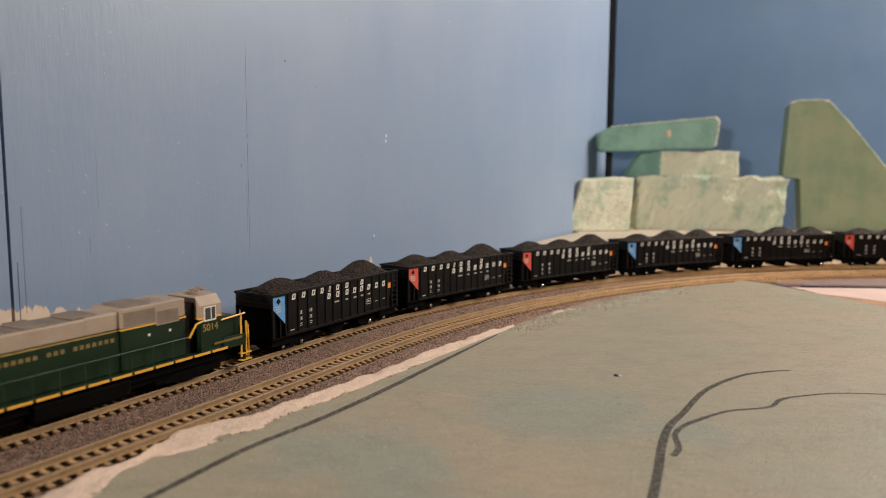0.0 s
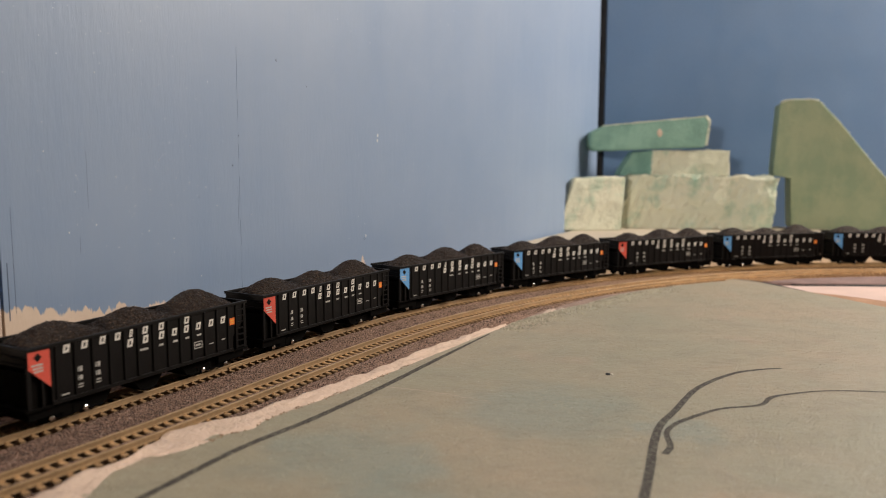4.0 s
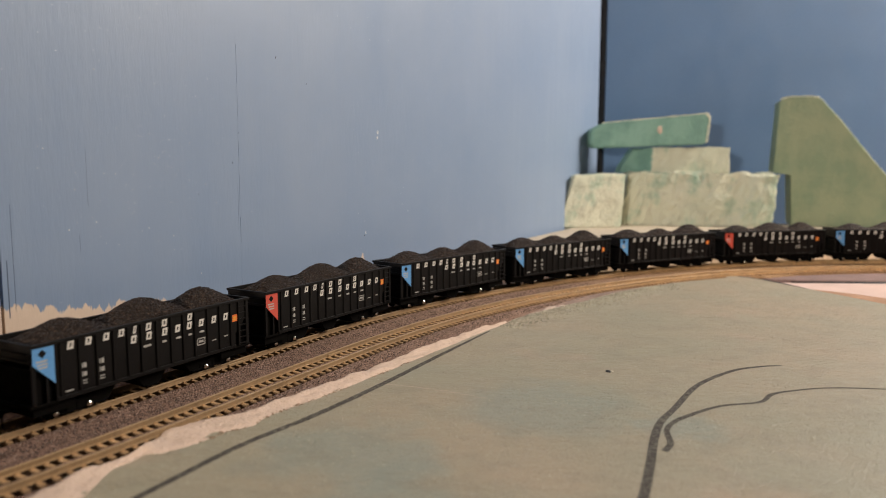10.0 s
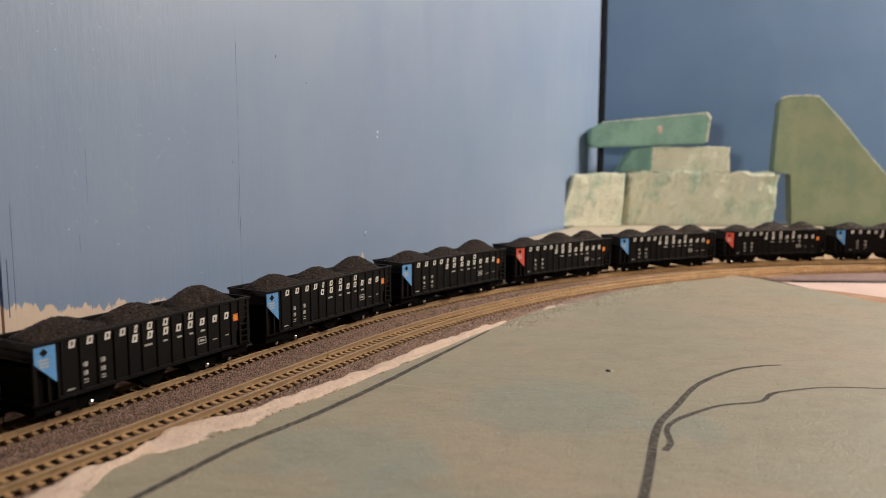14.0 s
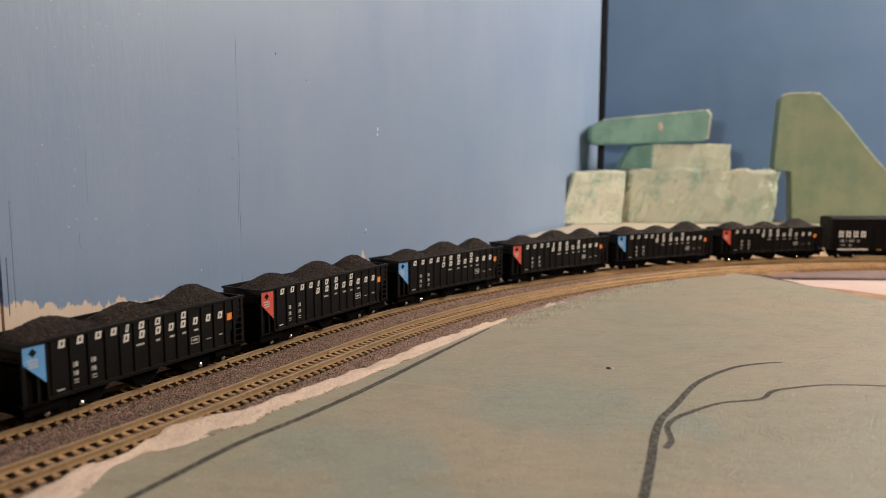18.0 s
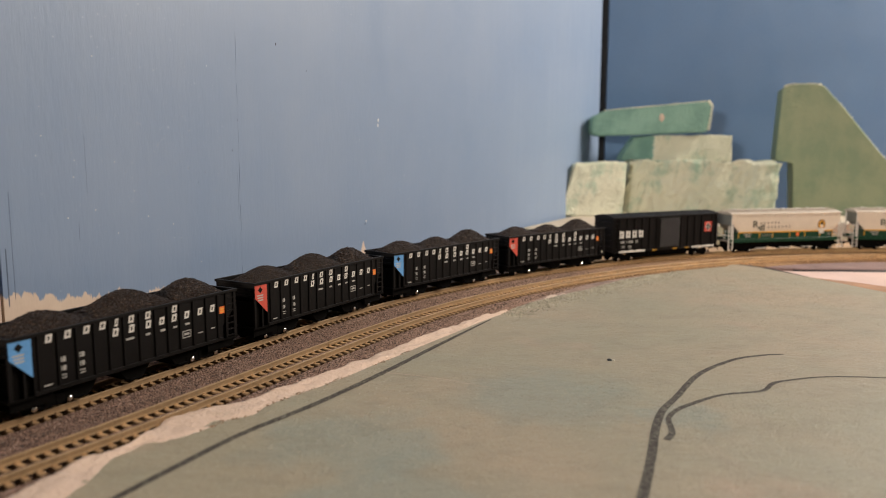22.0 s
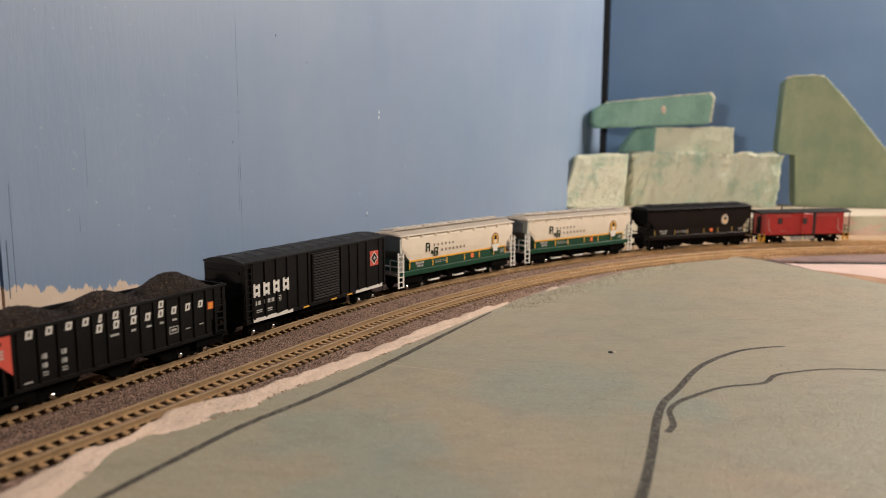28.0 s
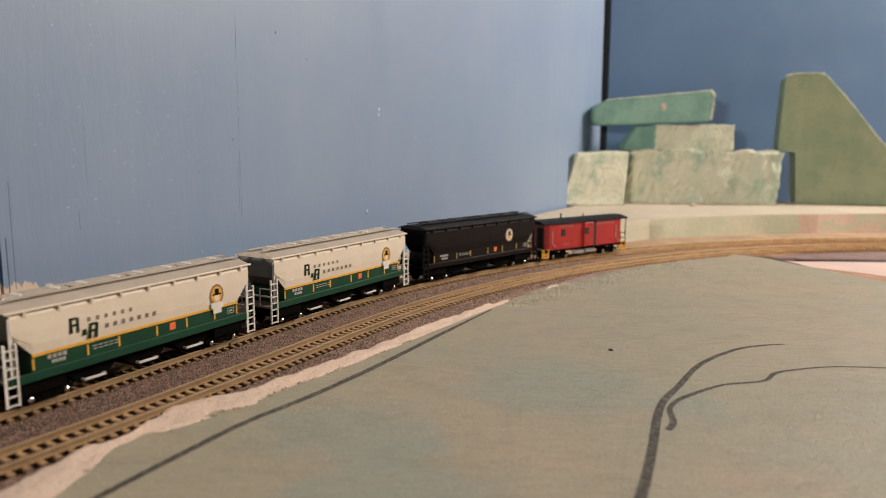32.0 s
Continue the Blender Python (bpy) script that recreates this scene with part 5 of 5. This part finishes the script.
    prism(bay, [(-12, 9.0), (12, 9.0), (4.5, 2.4), (-4.5, 2.4)], -6.4, 6.4)
    bay_mesh = mesh("hopper_bay", bay, UNDER_BLACK)
    gate = mesh("outlet_gate", rounded(0.1, (-4.0, 4.0, -8.0, -7.4, 3.0, 3.75), (-4.0, -3.4, -8.0, -6.3, 3.0, 3.75), (3.4, 4.0, -8.0, -6.3, 3.0, 3.75)), metal if not dark else UNDER_BLACK)
    for x in (-19.5, 0.5, 20.5):
        piece("hopper_bay", bay_mesh, car, x)
        piece("outlet_gate", gate, car, x)
        piece("outlet_gate", gate, car, -x, 0, 0, 180)
    for s in (-1, 1):
        if big_letters:
            bm = bmesh.new()
            for x0, z0, lean in ((-28.6, 19.0, 0.0), (-22.6, 16.2, 0.5)):
                patch(bm, x0, x0 + 1.0, z0, z0 + 4.7, -9.98, s, lean)
                patch(bm, x0 + 2.3, x0 + 3.2, z0, z0 + 4.5, -9.98, s, lean)
                patch(bm, x0 + 0.9, x0 + 2.4, z0 + 2.0, z0 + 2.7, -9.98, s)
                patch(bm, x0 + 0.9 + lean, x0 + 2.4 + lean, z0 + 3.9, z0 + 4.7, -9.98, s)
            patch(bm, -24.4, -23.0, 17.6, 19.4, -9.9, s)
            part("initials", bm, LOCO_GREEN, car, "dark green initial blocks")
            bm = bmesh.new()
            for k in range(6):
                patch(bm, -22.6 + 3.0 * k, -21.5 + 3.0 * k, 21.5, 22.8, -9.96, s)
            for k in range(7):
                patch(bm, -16.4 + 3.0 * k, -15.3 + 3.0 * k, 18.4, 19.7, -9.96, s)
            part("lettering", bm, LOCO_DARK, car, "small grey letter blocks")
        # round badge of plain discs
        mid = 21.5 if dark else 29.8
        for r, zz, y, mat in ((3.3, 20.2, 10.04, BADGE_BROWN if not dark else LOCO_GREY), (2.6, 20.2, 10.1, YELLOW if not dark else CREAM), (1.2, 19.2, 10.16, YELLOW if dark else CREAM)):
            bm = bmesh.new()
            c = mid * -s
            prism(bm, [(c + r * math.cos(a * math.pi / 14), zz + 1.15 * r * math.sin(a * math.pi / 14)) for a in range(28)], s * (y - 0.25), s * y)
            if r == 3.3:
                badge = part("badge", bm, mat, car, "round painted badge of plain discs")
            else:
                part("disc", bm, mat, badge)
        bm = bmesh.new()
        patch(bm, mid - 0.9, mid + 0.9, 20.6, 22.4, -10.18, s)
        patch(bm, mid - 2.0, mid + 2.0, 20.1, 20.6, -10.18, s)
        part("badge_shape", bm, CAR_BLACK, badge)
        if not dark:
            bm = bmesh.new()
            patch(bm, 26.9, 32.7, 15.4, 17.4, -10.12, s)
            patch(bm, 27.8, 31.8, 13.4, 15.5, -10.05, s)
            part("ribbon", bm, LETTER_WHITE, badge)
        bm = bmesh.new()
        y = -9.42
        for k in range(4):
            patch(bm, -35.6 + 1.6 * k, -34.4 + 1.6 * k, 13.3, 14.4, y, s)
        for k in range(4):
            patch(bm, -34.4 + 1.15 * k, -33.5 + 1.15 * k, 11.8, 12.8, y, s)
        for k in range(5):
            patch(bm, -20.8 + 1.9 * k, -19.4 + 1.9 * k, 13.4, 13.7, y, s)
            patch(bm, -20.8 + 1.9 * k, -19.4 + 1.9 * k, 12.5, 12.8, y, s)
        for x0, x1, z0, z1 in ((35.4, 38.6, 13.8, 14.0), (35.4, 38.6, 11.9, 12.1), (35.4, 35.6, 11.9, 14), (38.4, 38.6, 11.9, 14), (36.2, 37.8, 12.6, 13.2)):
            patch(bm, x0, x1, z0, z1, y, s)
        tagged(part("stencil_block", bm, LETTER_DIM, car, "small pale figures shown as bars"), kind="stuff")
        bm = bmesh.new()
        patch(bm, 8.6, 11.0, 11.8, 14.2, y, s)
        part("orange_square", bm, DECAL_ORANGE, car)
    for x in (-34.5, 34.5):
        put_truck(car, x)
    put_couplers(car, 47.0)
    return car


def build_caboose():
    car = base("caboose", "dull red caboose with a bay window and yellow steps", "caboose")
    part("body", rounded(0.25, (-32.5, 32.5, -8.6, 8.6, 6.6, 23.0)), CABOOSE_RED, car)
    bm = bmesh.new()
    prism(bm, [(-9.4, 22.8), (-9.4, 23.4), (-5, 24.8), (0, 25.2), (5, 24.8), (9.4, 23.4), (9.4, 22.8)], -38.2, 38.2, "x")
    part("roof", bm, ROOF_BLACK, car)
    part("sill", rounded(0.1, *both((-37.5, 37.5, -8.9, -7.8, 5.6, 6.9))), UNDER_BLACK, car)
    for s in (-1, 1):
        y0, y1 = sorted((s * 8.5, s * 9.9))
        # flat black patch in place of a shaded recess in the side
        part("recess", boxes((-7.4 * s - 1.4, -7.4 * s + 1.4, min(s * 8.6, s * 8.66), max(s * 8.6, s * 8.66), 7.0, 22.8)), GAP_BLACK, car)
        part("bay", rounded(0.3, (-s * 1.4 - 4.2, -s * 1.4 + 4.2, y0, y1, 7.2, 22.4)), CABOOSE_RED, car)
        for x, yy in ((-21, 8.62), (-1.4, 9.92)):
            win = part("window", rounded(0.08, (-s * x - 1.9 if s > 0 else x - 1.9, -s * x + 1.9 if s > 0 else x + 1.9, min(s * yy, s * (yy + 0.1)), max(s * yy, s * (yy + 0.1)), 15.0, 19.2)), CAR_BLACK, car)
            part("pane", boxes((-s * x - 1.5 if s > 0 else x - 1.5, -s * x + 1.5 if s > 0 else x + 1.5, min(s * (yy + 0.06), s * (yy + 0.14)), max(s * (yy + 0.06), s * (yy + 0.14)), 15.4, 18.8)), WINDOW_DARK, win)
        bm = bmesh.new()
        for x0, x1 in ((-24, -10.5), (9, 27)):
            n = int((x1 - x0) / 1.7)
            for k in range(n):
                patch(bm, x0 + 1.7 * k, x0 + 1.7 * k + 1.25, 20.4, 21.8, -8.62, s)
        for x in (-20.5, -18.9, -17.3):
            patch(bm, x, x + 1.2, 9.0, 10.2, -8.62, s)
        part("lettering", bm, FADED_PINK, car, "faded pinkish letter blocks")
        for x in (-30.5, 27.5):
            bm = bmesh.new()
            tube(bm, (x * -s, s * 8.9, 11), (x * -s, s * 8.9, 19), 0.2, 6)
            tube(bm, (x * -s, s * 8.9, 11), ((x + 3) * -s, s * 8.9, 8.5), 0.2, 6)
            part("grab_iron", bm, LETTER_DIM, car)
    for d in (-1, 1):
        part("platform", rounded(0.1, (d * 35.2 - 2.6, d * 35.2 + 2.6, -8.6, 8.6, 5.8, 6.5)), UNDER_BLACK, car)
        steps = part("steps", rounded(0.1, *both((d * 35.4 - 1.9, d * 35.4 + 1.9, -9.2, -7.0, 2.0, 2.6), (d * 35.4 - 1.9, d * 35.4 + 1.9, -8.6, -6.6, 3.9, 4.5),
                                                 (d * 35.4 - 2.2, d * 35.4 - 1.7, -9.1, -6.8, 2.0, 7.4), (d * 35.4 + 1.7, d * 35.4 + 2.2, -9.1, -6.8, 2.0, 7.4))), YELLOW, car, "yellow corner steps")
        bm = bmesh.new()
        for y in (-8.4, -4.2, 4.2, 8.4):
            tube(bm, (d * 37.4, y, 6.4), (d * 37.4, y, 22.8 if abs(y) > 5 else 12.8), 0.28, 6)
        for z in (9.6, 12.8):
            tube(bm, (d * 37.4, -8.4, z), (d * 37.4, 8.4, z), 0.22, 6)
        part("end_railing", bm, CAR_BLACK, car)
        part("end_door", rounded(0.1, (d * 32.5 - 0.2, d * 32.5 + 0.2, -2.4, 2.4, 7.0, 20.0)), CAR_BLACK, car)
    bm = bmesh.new()
    tube(bm, (-13, 2, 24.6), (-13, 2, 28.2), 0.45, 8)
    tube(bm, (2, -3, 24.6), (2, -3, 27.6), 0.25, 6)
    part("stack", bm, ROOF_BLACK, car)
    part("tank", rounded(0.3, (-9, -1, -7.8, -4.5, 2.6, 5.6), (2, 9, -7.8, -4.5, 2.8, 5.6)), metal_grey(), car)
    for x in (-22.5, 22.5):
        put_truck(car, x)
    put_couplers(car, 37.5)
    return car


def metal_grey():
    return bpy.data.materials.get("weathered_grey_tank") or surface("weathered_grey_tank", (0.36, 0.34, 0.32), 0.6, vary=0.2)


def text_part(word, size, place, turn, mat, parent, label):
    cu = bpy.data.curves.new("figures", "FONT")
    cu.body, cu.size, cu.extrude, cu.align_x = word, size * MM, 0.04 * MM, "CENTER"
    tmp = bpy.data.objects.new("figures", cu)
    me = bpy.data.meshes.new_from_object(tmp)
    bpy.data.objects.remove(tmp)
    me.materials.clear()
    me.materials.append(mat)
    return piece("road_number", me, parent, *place, rz=turn, rx=90, label=label)


def build_locomotive():
    loco = base("diesel_locomotive", "dark green and grey road diesel with yellow handrails", "locomotive")
    # frame and walkway, cab towards +x
    part("walkway", rounded(0.15, (-65, 65, -9.6, 9.6, 8.9, 10.0)), LOCO_GREEN, loco)
    stripe = mesh("sill_stripe", boxes((-3.55, 3.55, -0.15, 0.05, 9.0, 9.85)), YELLOW)
    for i in range(14):
        for y, r in ((-9.6, 0), (9.6, 180)):
            piece("sill_stripe", stripe, loco, -53.5 + 8.2 * i, y, 0, r)
    part("fuel_tank", rounded(1.2, (-17, 17, -8.2, 8.2, 1.6, 8.0)), UNDER_BLACK, loco)
    # frame boxes filled out downwards to block light under the locomotive
    part("underframe", boxes((-62, 62, -6.0, 6.0, 3.4, 8.9), (-57, 57, -7.2, 7.2, 5.4, 8.9)), UNDER_BLACK, loco)
    part("hood", rounded(0.35, (-61, 35.5, -6.4, 6.4, 10.0, 24.0)), LOCO_GREEN, loco)
    part("hood_top", rounded(0.6, (-61, 35.5, -6.45, 6.45, 23.6, 29.2), (2, 39.5, -6.5, 6.5, 23.8, 29.5)), LOCO_GREY, loco)
    # thin darker panel puts the shade of the hood top into its colour
    part("hood_roof", rounded(0.1, (-60.6, 13.9, -5.7, 5.7, 29.15, 29.4)), HOOD_HATCH, loco, "brownish hood roof panel, darkened for its shade")
    part("hood_band", boxes((-61, 14.0, -6.52, 6.52, 23.3, 23.7)), GOLD, loco)
    part("housing_band", boxes((14.1, 39.9, -7.56, 7.56, 23.3, 23.8)), YELLOW, loco)
    # black box standing for the shaded space between housing and cab
    part("cab_recess", boxes((39.5, 45.2, -6.3, 6.3, 10.0, 27.5)), CAR_BLACK, loco)
    lamp = mesh("class_light", rounded(0.05, (-0.45, 0.45, -0.1, 0.1, -0.4, 0.4)), LETTER_WHITE)
    for x in (24.5, 33.0):
        for y in (-7.5, 7.5):
            piece("class_light", lamp, loco, x, y, 20.2)
    part("blower_housing", rounded(0.4, (14.4, 39.6, -7.4, 7.4, 10.0, 29.6)), LOCO_GREEN, loco)
    part("blower_top", rounded(0.4, (14.2, 39.8, -7.5, 7.5, 23.8, 30.2)), LOCO_GREY, loco)
    for x0, x1, y, z0, z1 in ((14.8, 27.0, 7.55, 24.3, 29.0), (27.8, 36.6, 7.55, 23.0, 27.4), (-56, -38, 6.5, 24.2, 27.4)):
        for s in (-1, 1):
            a, b = sorted((s * (y - 0.1), s * (y + 0.12)))
            g = part("grille", boxes((x0, x1, a, b, z0, z1)), LOCO_DARK, loco, "grey louvred intake grille")
            part("grille_frame", boxes((x0 - 0.3, x1 + 0.3, a, b, z1, z1 + 0.3), (x0 - 0.3, x1 + 0.3, a, b, z0 - 0.3, z0), (x0 - 0.3, x0, a, b, z0, z1), (x1, x1 + 0.3, a, b, z0, z1)), LOCO_GREY, g)
            bm = bmesh.new()
            k = x0 + 0.4
            while k < x1 - 0.3:
                a2, b2 = sorted((s * (y + 0.1), s * (y + 0.2)))
                box(bm, k, k + 0.25, a2, b2, z0 + 0.2, z1 - 0.2)
                k += 0.8
            part("louvre", bm, GRILLE_TAN, g)
    for x0, x1, z in ((-54, -40, 29.4), (-30, -22, 29.4), (-16, -9, 29.4), (-1, 7, 29.5), (17, 27, 30.2)):
        part("roof_vent", rounded(0.15, (x0, x1, -5.6, 5.6, z - 0.1, z + 0.6)), HOOD_HATCH, loco)
    fan = bmesh.new()
    tube(fan, (0, 0, 29.1), (0, 0, 30.2), 4.6, 24)
    fan_mesh = mesh("roof_fan", fan, ROOF_HATCH)
    for x in (-48, -36, 30):
        piece("roof_fan", fan_mesh, loco, x)
    # cab and low nose
    bm = bmesh.new()
    prism(bm, [(45.0, 10.0), (54.5, 10.0), (54.5, 22.0), (45.0, 22.0)], -9.0, 9.0)
    part("cab_lower", bm, LOCO_GREEN, loco)
    bm = bmesh.new()
    prism(bm, [(-9.05, 22.0), (-9.05, 26.4), (-6.6, 29.6), (0, 30.4), (6.6, 29.6), (9.05, 26.4), (9.05, 22.0)], 44.8, 54.7, "x")
    part("cab_upper", bm, LOCO_GREY, loco)
    part("cab_band", boxes((44.7, 54.8, -9.1, 9.1, 21.6, 22.2)), YELLOW, loco)
    for s in (-1, 1):
        a, b = sorted((s * 9.0, s * 9.15))
        w = part("cab_window", rounded(0.05, (46.6, 52.2, a, b, 20.6, 25.8)), LETTER_WHITE, loco, "pale cab window frame")
        a, b = sorted((s * 9.1, s * 9.2))
        for x0, x1 in ((47.1, 49.6), (50.1, 51.7)):
            part("pane", boxes((x0, x1, a, b, 21.2, 25.4)), WINDOW_DARK, w)
        text_part("5014", 3.6, (49.4, s * 9.06, 17.2), 0 if s < 0 else 180, GOLD, loco, "gold road number")
        bm = bmesh.new()
        for k in range(19):
            if k in (7, 11):
                continue
            patch(bm, -27 + 2.1 * k, -25.7 + 2.1 * k, 20.2, 21.5, -6.42, s)
        part("lettering", bm, GOLD_DIM, loco, "row of dull gold letter blocks")
        bm = bmesh.new()
        for k in range(12):
            patch(bm, (50.5 + 1.15 * k) * -s, (51.4 + 1.15 * k) * -s, 11.6, 12.5, -9.62, s)
        part("small_print", bm, GOLD_DIM, loco)
    bm = bmesh.new()
    prism(bm, [(54.5, 10.0), (65.2, 10.0), (65.2, 18.6), (63.2, 20.4), (54.5, 21.0)], -7.6, 7.6)
    soften(bm, 0.4)
    part("nose", bm, LOCO_GREEN, loco)
    part("nose_skirt", rounded(0.1, *both((55, 65.5, -9.62, -9.0, 8.9, 13.2)), (65, 66.2, -9.4, 9.4, 2.4, 10.2)), LOCO_GREEN, loco)
    part("pilot", rounded(0.2, (-66.2, -65, -9.4, 9.4, 2.4, 10.2)), LOCO_GREEN, loco)
    # handrails
    green, gold = bmesh.new(), bmesh.new()
    for s in (-1, 1):
        y = s * 9.3
        for i in range(12):
            x = -57.5 + 8.2 * i
            tube(green, (x, y, 9.9), (x, y, 16.6), 0.22, 6)
        tube(green, (-60, y, 16.6), (40, y, 16.6), 0.2, 6)
        tube(gold, (39.5, y, 16.2), (42.8, y, 20.5), 0.36, 6)
        tube(gold, (42.8, y, 20.5), (46.0, s * 9.5, 21.2), 0.36, 6)
        tube(gold, (54.5, s * 9.2, 20.0), (66.0, s * 9.2, 20.6), 0.36, 6)
        for x in (64.0, 66.4):
            tube(gold, (x, s * 9.3, 4.2), (x, s * 9.3, 20.8 if x < 65 else 17.5), 0.36, 6)
        tube(gold, (66.4, s * 9.3, 17.5), (68.6, s * 8.2, 15.5), 0.34, 6)
        tube(gold, (68.6, s * 8.2, 15.5), (68.8, s * 8.2, 3.4), 0.34, 6)
        for z in (2.6, 5.2):
            box(gold, 63.8, 69.0, min(s * 7.6, s * 9.6), max(s * 7.6, s * 9.6), z, z + 0.45)
    part("handrail", green, LOCO_GREEN, loco)
    part("yellow_handrail", gold, YELLOW, loco, "bright yellow end handrails and step edges")
    bm = bmesh.new()
    for y, z in ((-4.6, 31.6), (-3.2, 31.9), (-1.8, 31.6)):
        tube(bm, (46.4, y, z), (49.4, y, z), 0.32, 8)
        tube(bm, (49.4, y, z), (50.4, y, z), 0.62, 8)
    box(bm, 47.4, 48.2, -4.9, -1.5, 29.8, 31.7)
    part("air_horn", bm, LOCO_DARK, loco)
    for x in (-41, 41):
        put_truck(loco, x, (-11.0, 0.0, 11.0), 1.75, False)
    put_couplers(loco, 65.0)
    return loco


# ---- the train ----
PITCH = 97.75
TRAVEL_AT = np.arange(0, 33, 2.0)
TRAVEL = np.array([-23.6, 74.4, 172.6, 270.5, 367.6, 464.5, 561.4, 659.5, 758.2, 858.2, 958.2, 1057.7, 1158.3, 1257.7, 1357.0, 1457.6, 1557.2])
TRAIN = []


def join_train(car, middle, bogie):
    """middle: the car's place behind the first car's mark; bogie: half the distance between its trucks."""
    TRAIN.append((car, middle, bogie))


def rail_pose(s, bogie):
    ax, ay, _ = line(s - bogie)
    bx, by, _ = line(s + bogie)
    return pose((ax + bx) / 2 * MM, (ay + by) / 2 * MM, 4.0 * MM, 0, 0, math.degrees(math.atan2(by - ay, bx - ax)))


def build_train():
    running_gear()
    coal = [coal_mesh(1, ((-27, 5.2, 11), (2, 6.6, 13), (29, 6.4, 11))), coal_mesh(9, ((-29, 5.6, 12), (-1, 5.2, 11), (27, 7.0, 12)))]
    blue = [build_hopper(DECAL_BLUE, "black coal hopper car with a blue corner flash, heaped with coal", c) for c in coal]
    red = [build_hopper(DECAL_RED, "black coal hopper car with a red corner flash, heaped with coal", c) for c in coal]
    used = set()
    for k, colour in enumerate("BRRBBRBBBRBRBR", 1):
        kind = (blue if colour == "B" else red)[(k * 5 // 3) % 2]
        if kind in used:
            kind = copy_thing(kind, pose(0, 0, 0))
        used.add(kind)
        join_train(kind, k * PITCH - 36.0, 29.5)
    tail = 14 * PITCH
    join_train(build_boxcar(), tail + 65.0, 34.5)
    light = build_covered_hopper(CREAM, CAR_GREEN, YELLOW, "cream and green covered hopper car with white ladders", LETTER_WHITE, False, True)
    join_train(light, tail + 174.0, 34.5)
    join_train(copy_thing(light, pose(0, 0, 0)), tail + 282.5, 34.5)
    join_train(build_covered_hopper(BROWN_BLACK, BROWN_BLACK, GOLD, "black covered hopper car with a pale round badge", CAR_BLACK, True, False), tail + 394.5, 34.5)
    join_train(build_caboose(), tail + 489.5, 22.5)
    join_train(build_locomotive(), PITCH - 161.6, 41.0)


def motions():
    times = [k * 0.5 for k in range(65)]
    for car, middle, bogie in TRAIN:
        rows = []
        for t in times:
            rows.append((t, rail_pose(middle - float(np.interp(t, TRAVEL_AT, TRAVEL)), bogie)))
        walk(car, rows)


build_train()
build_tracks()
motions()
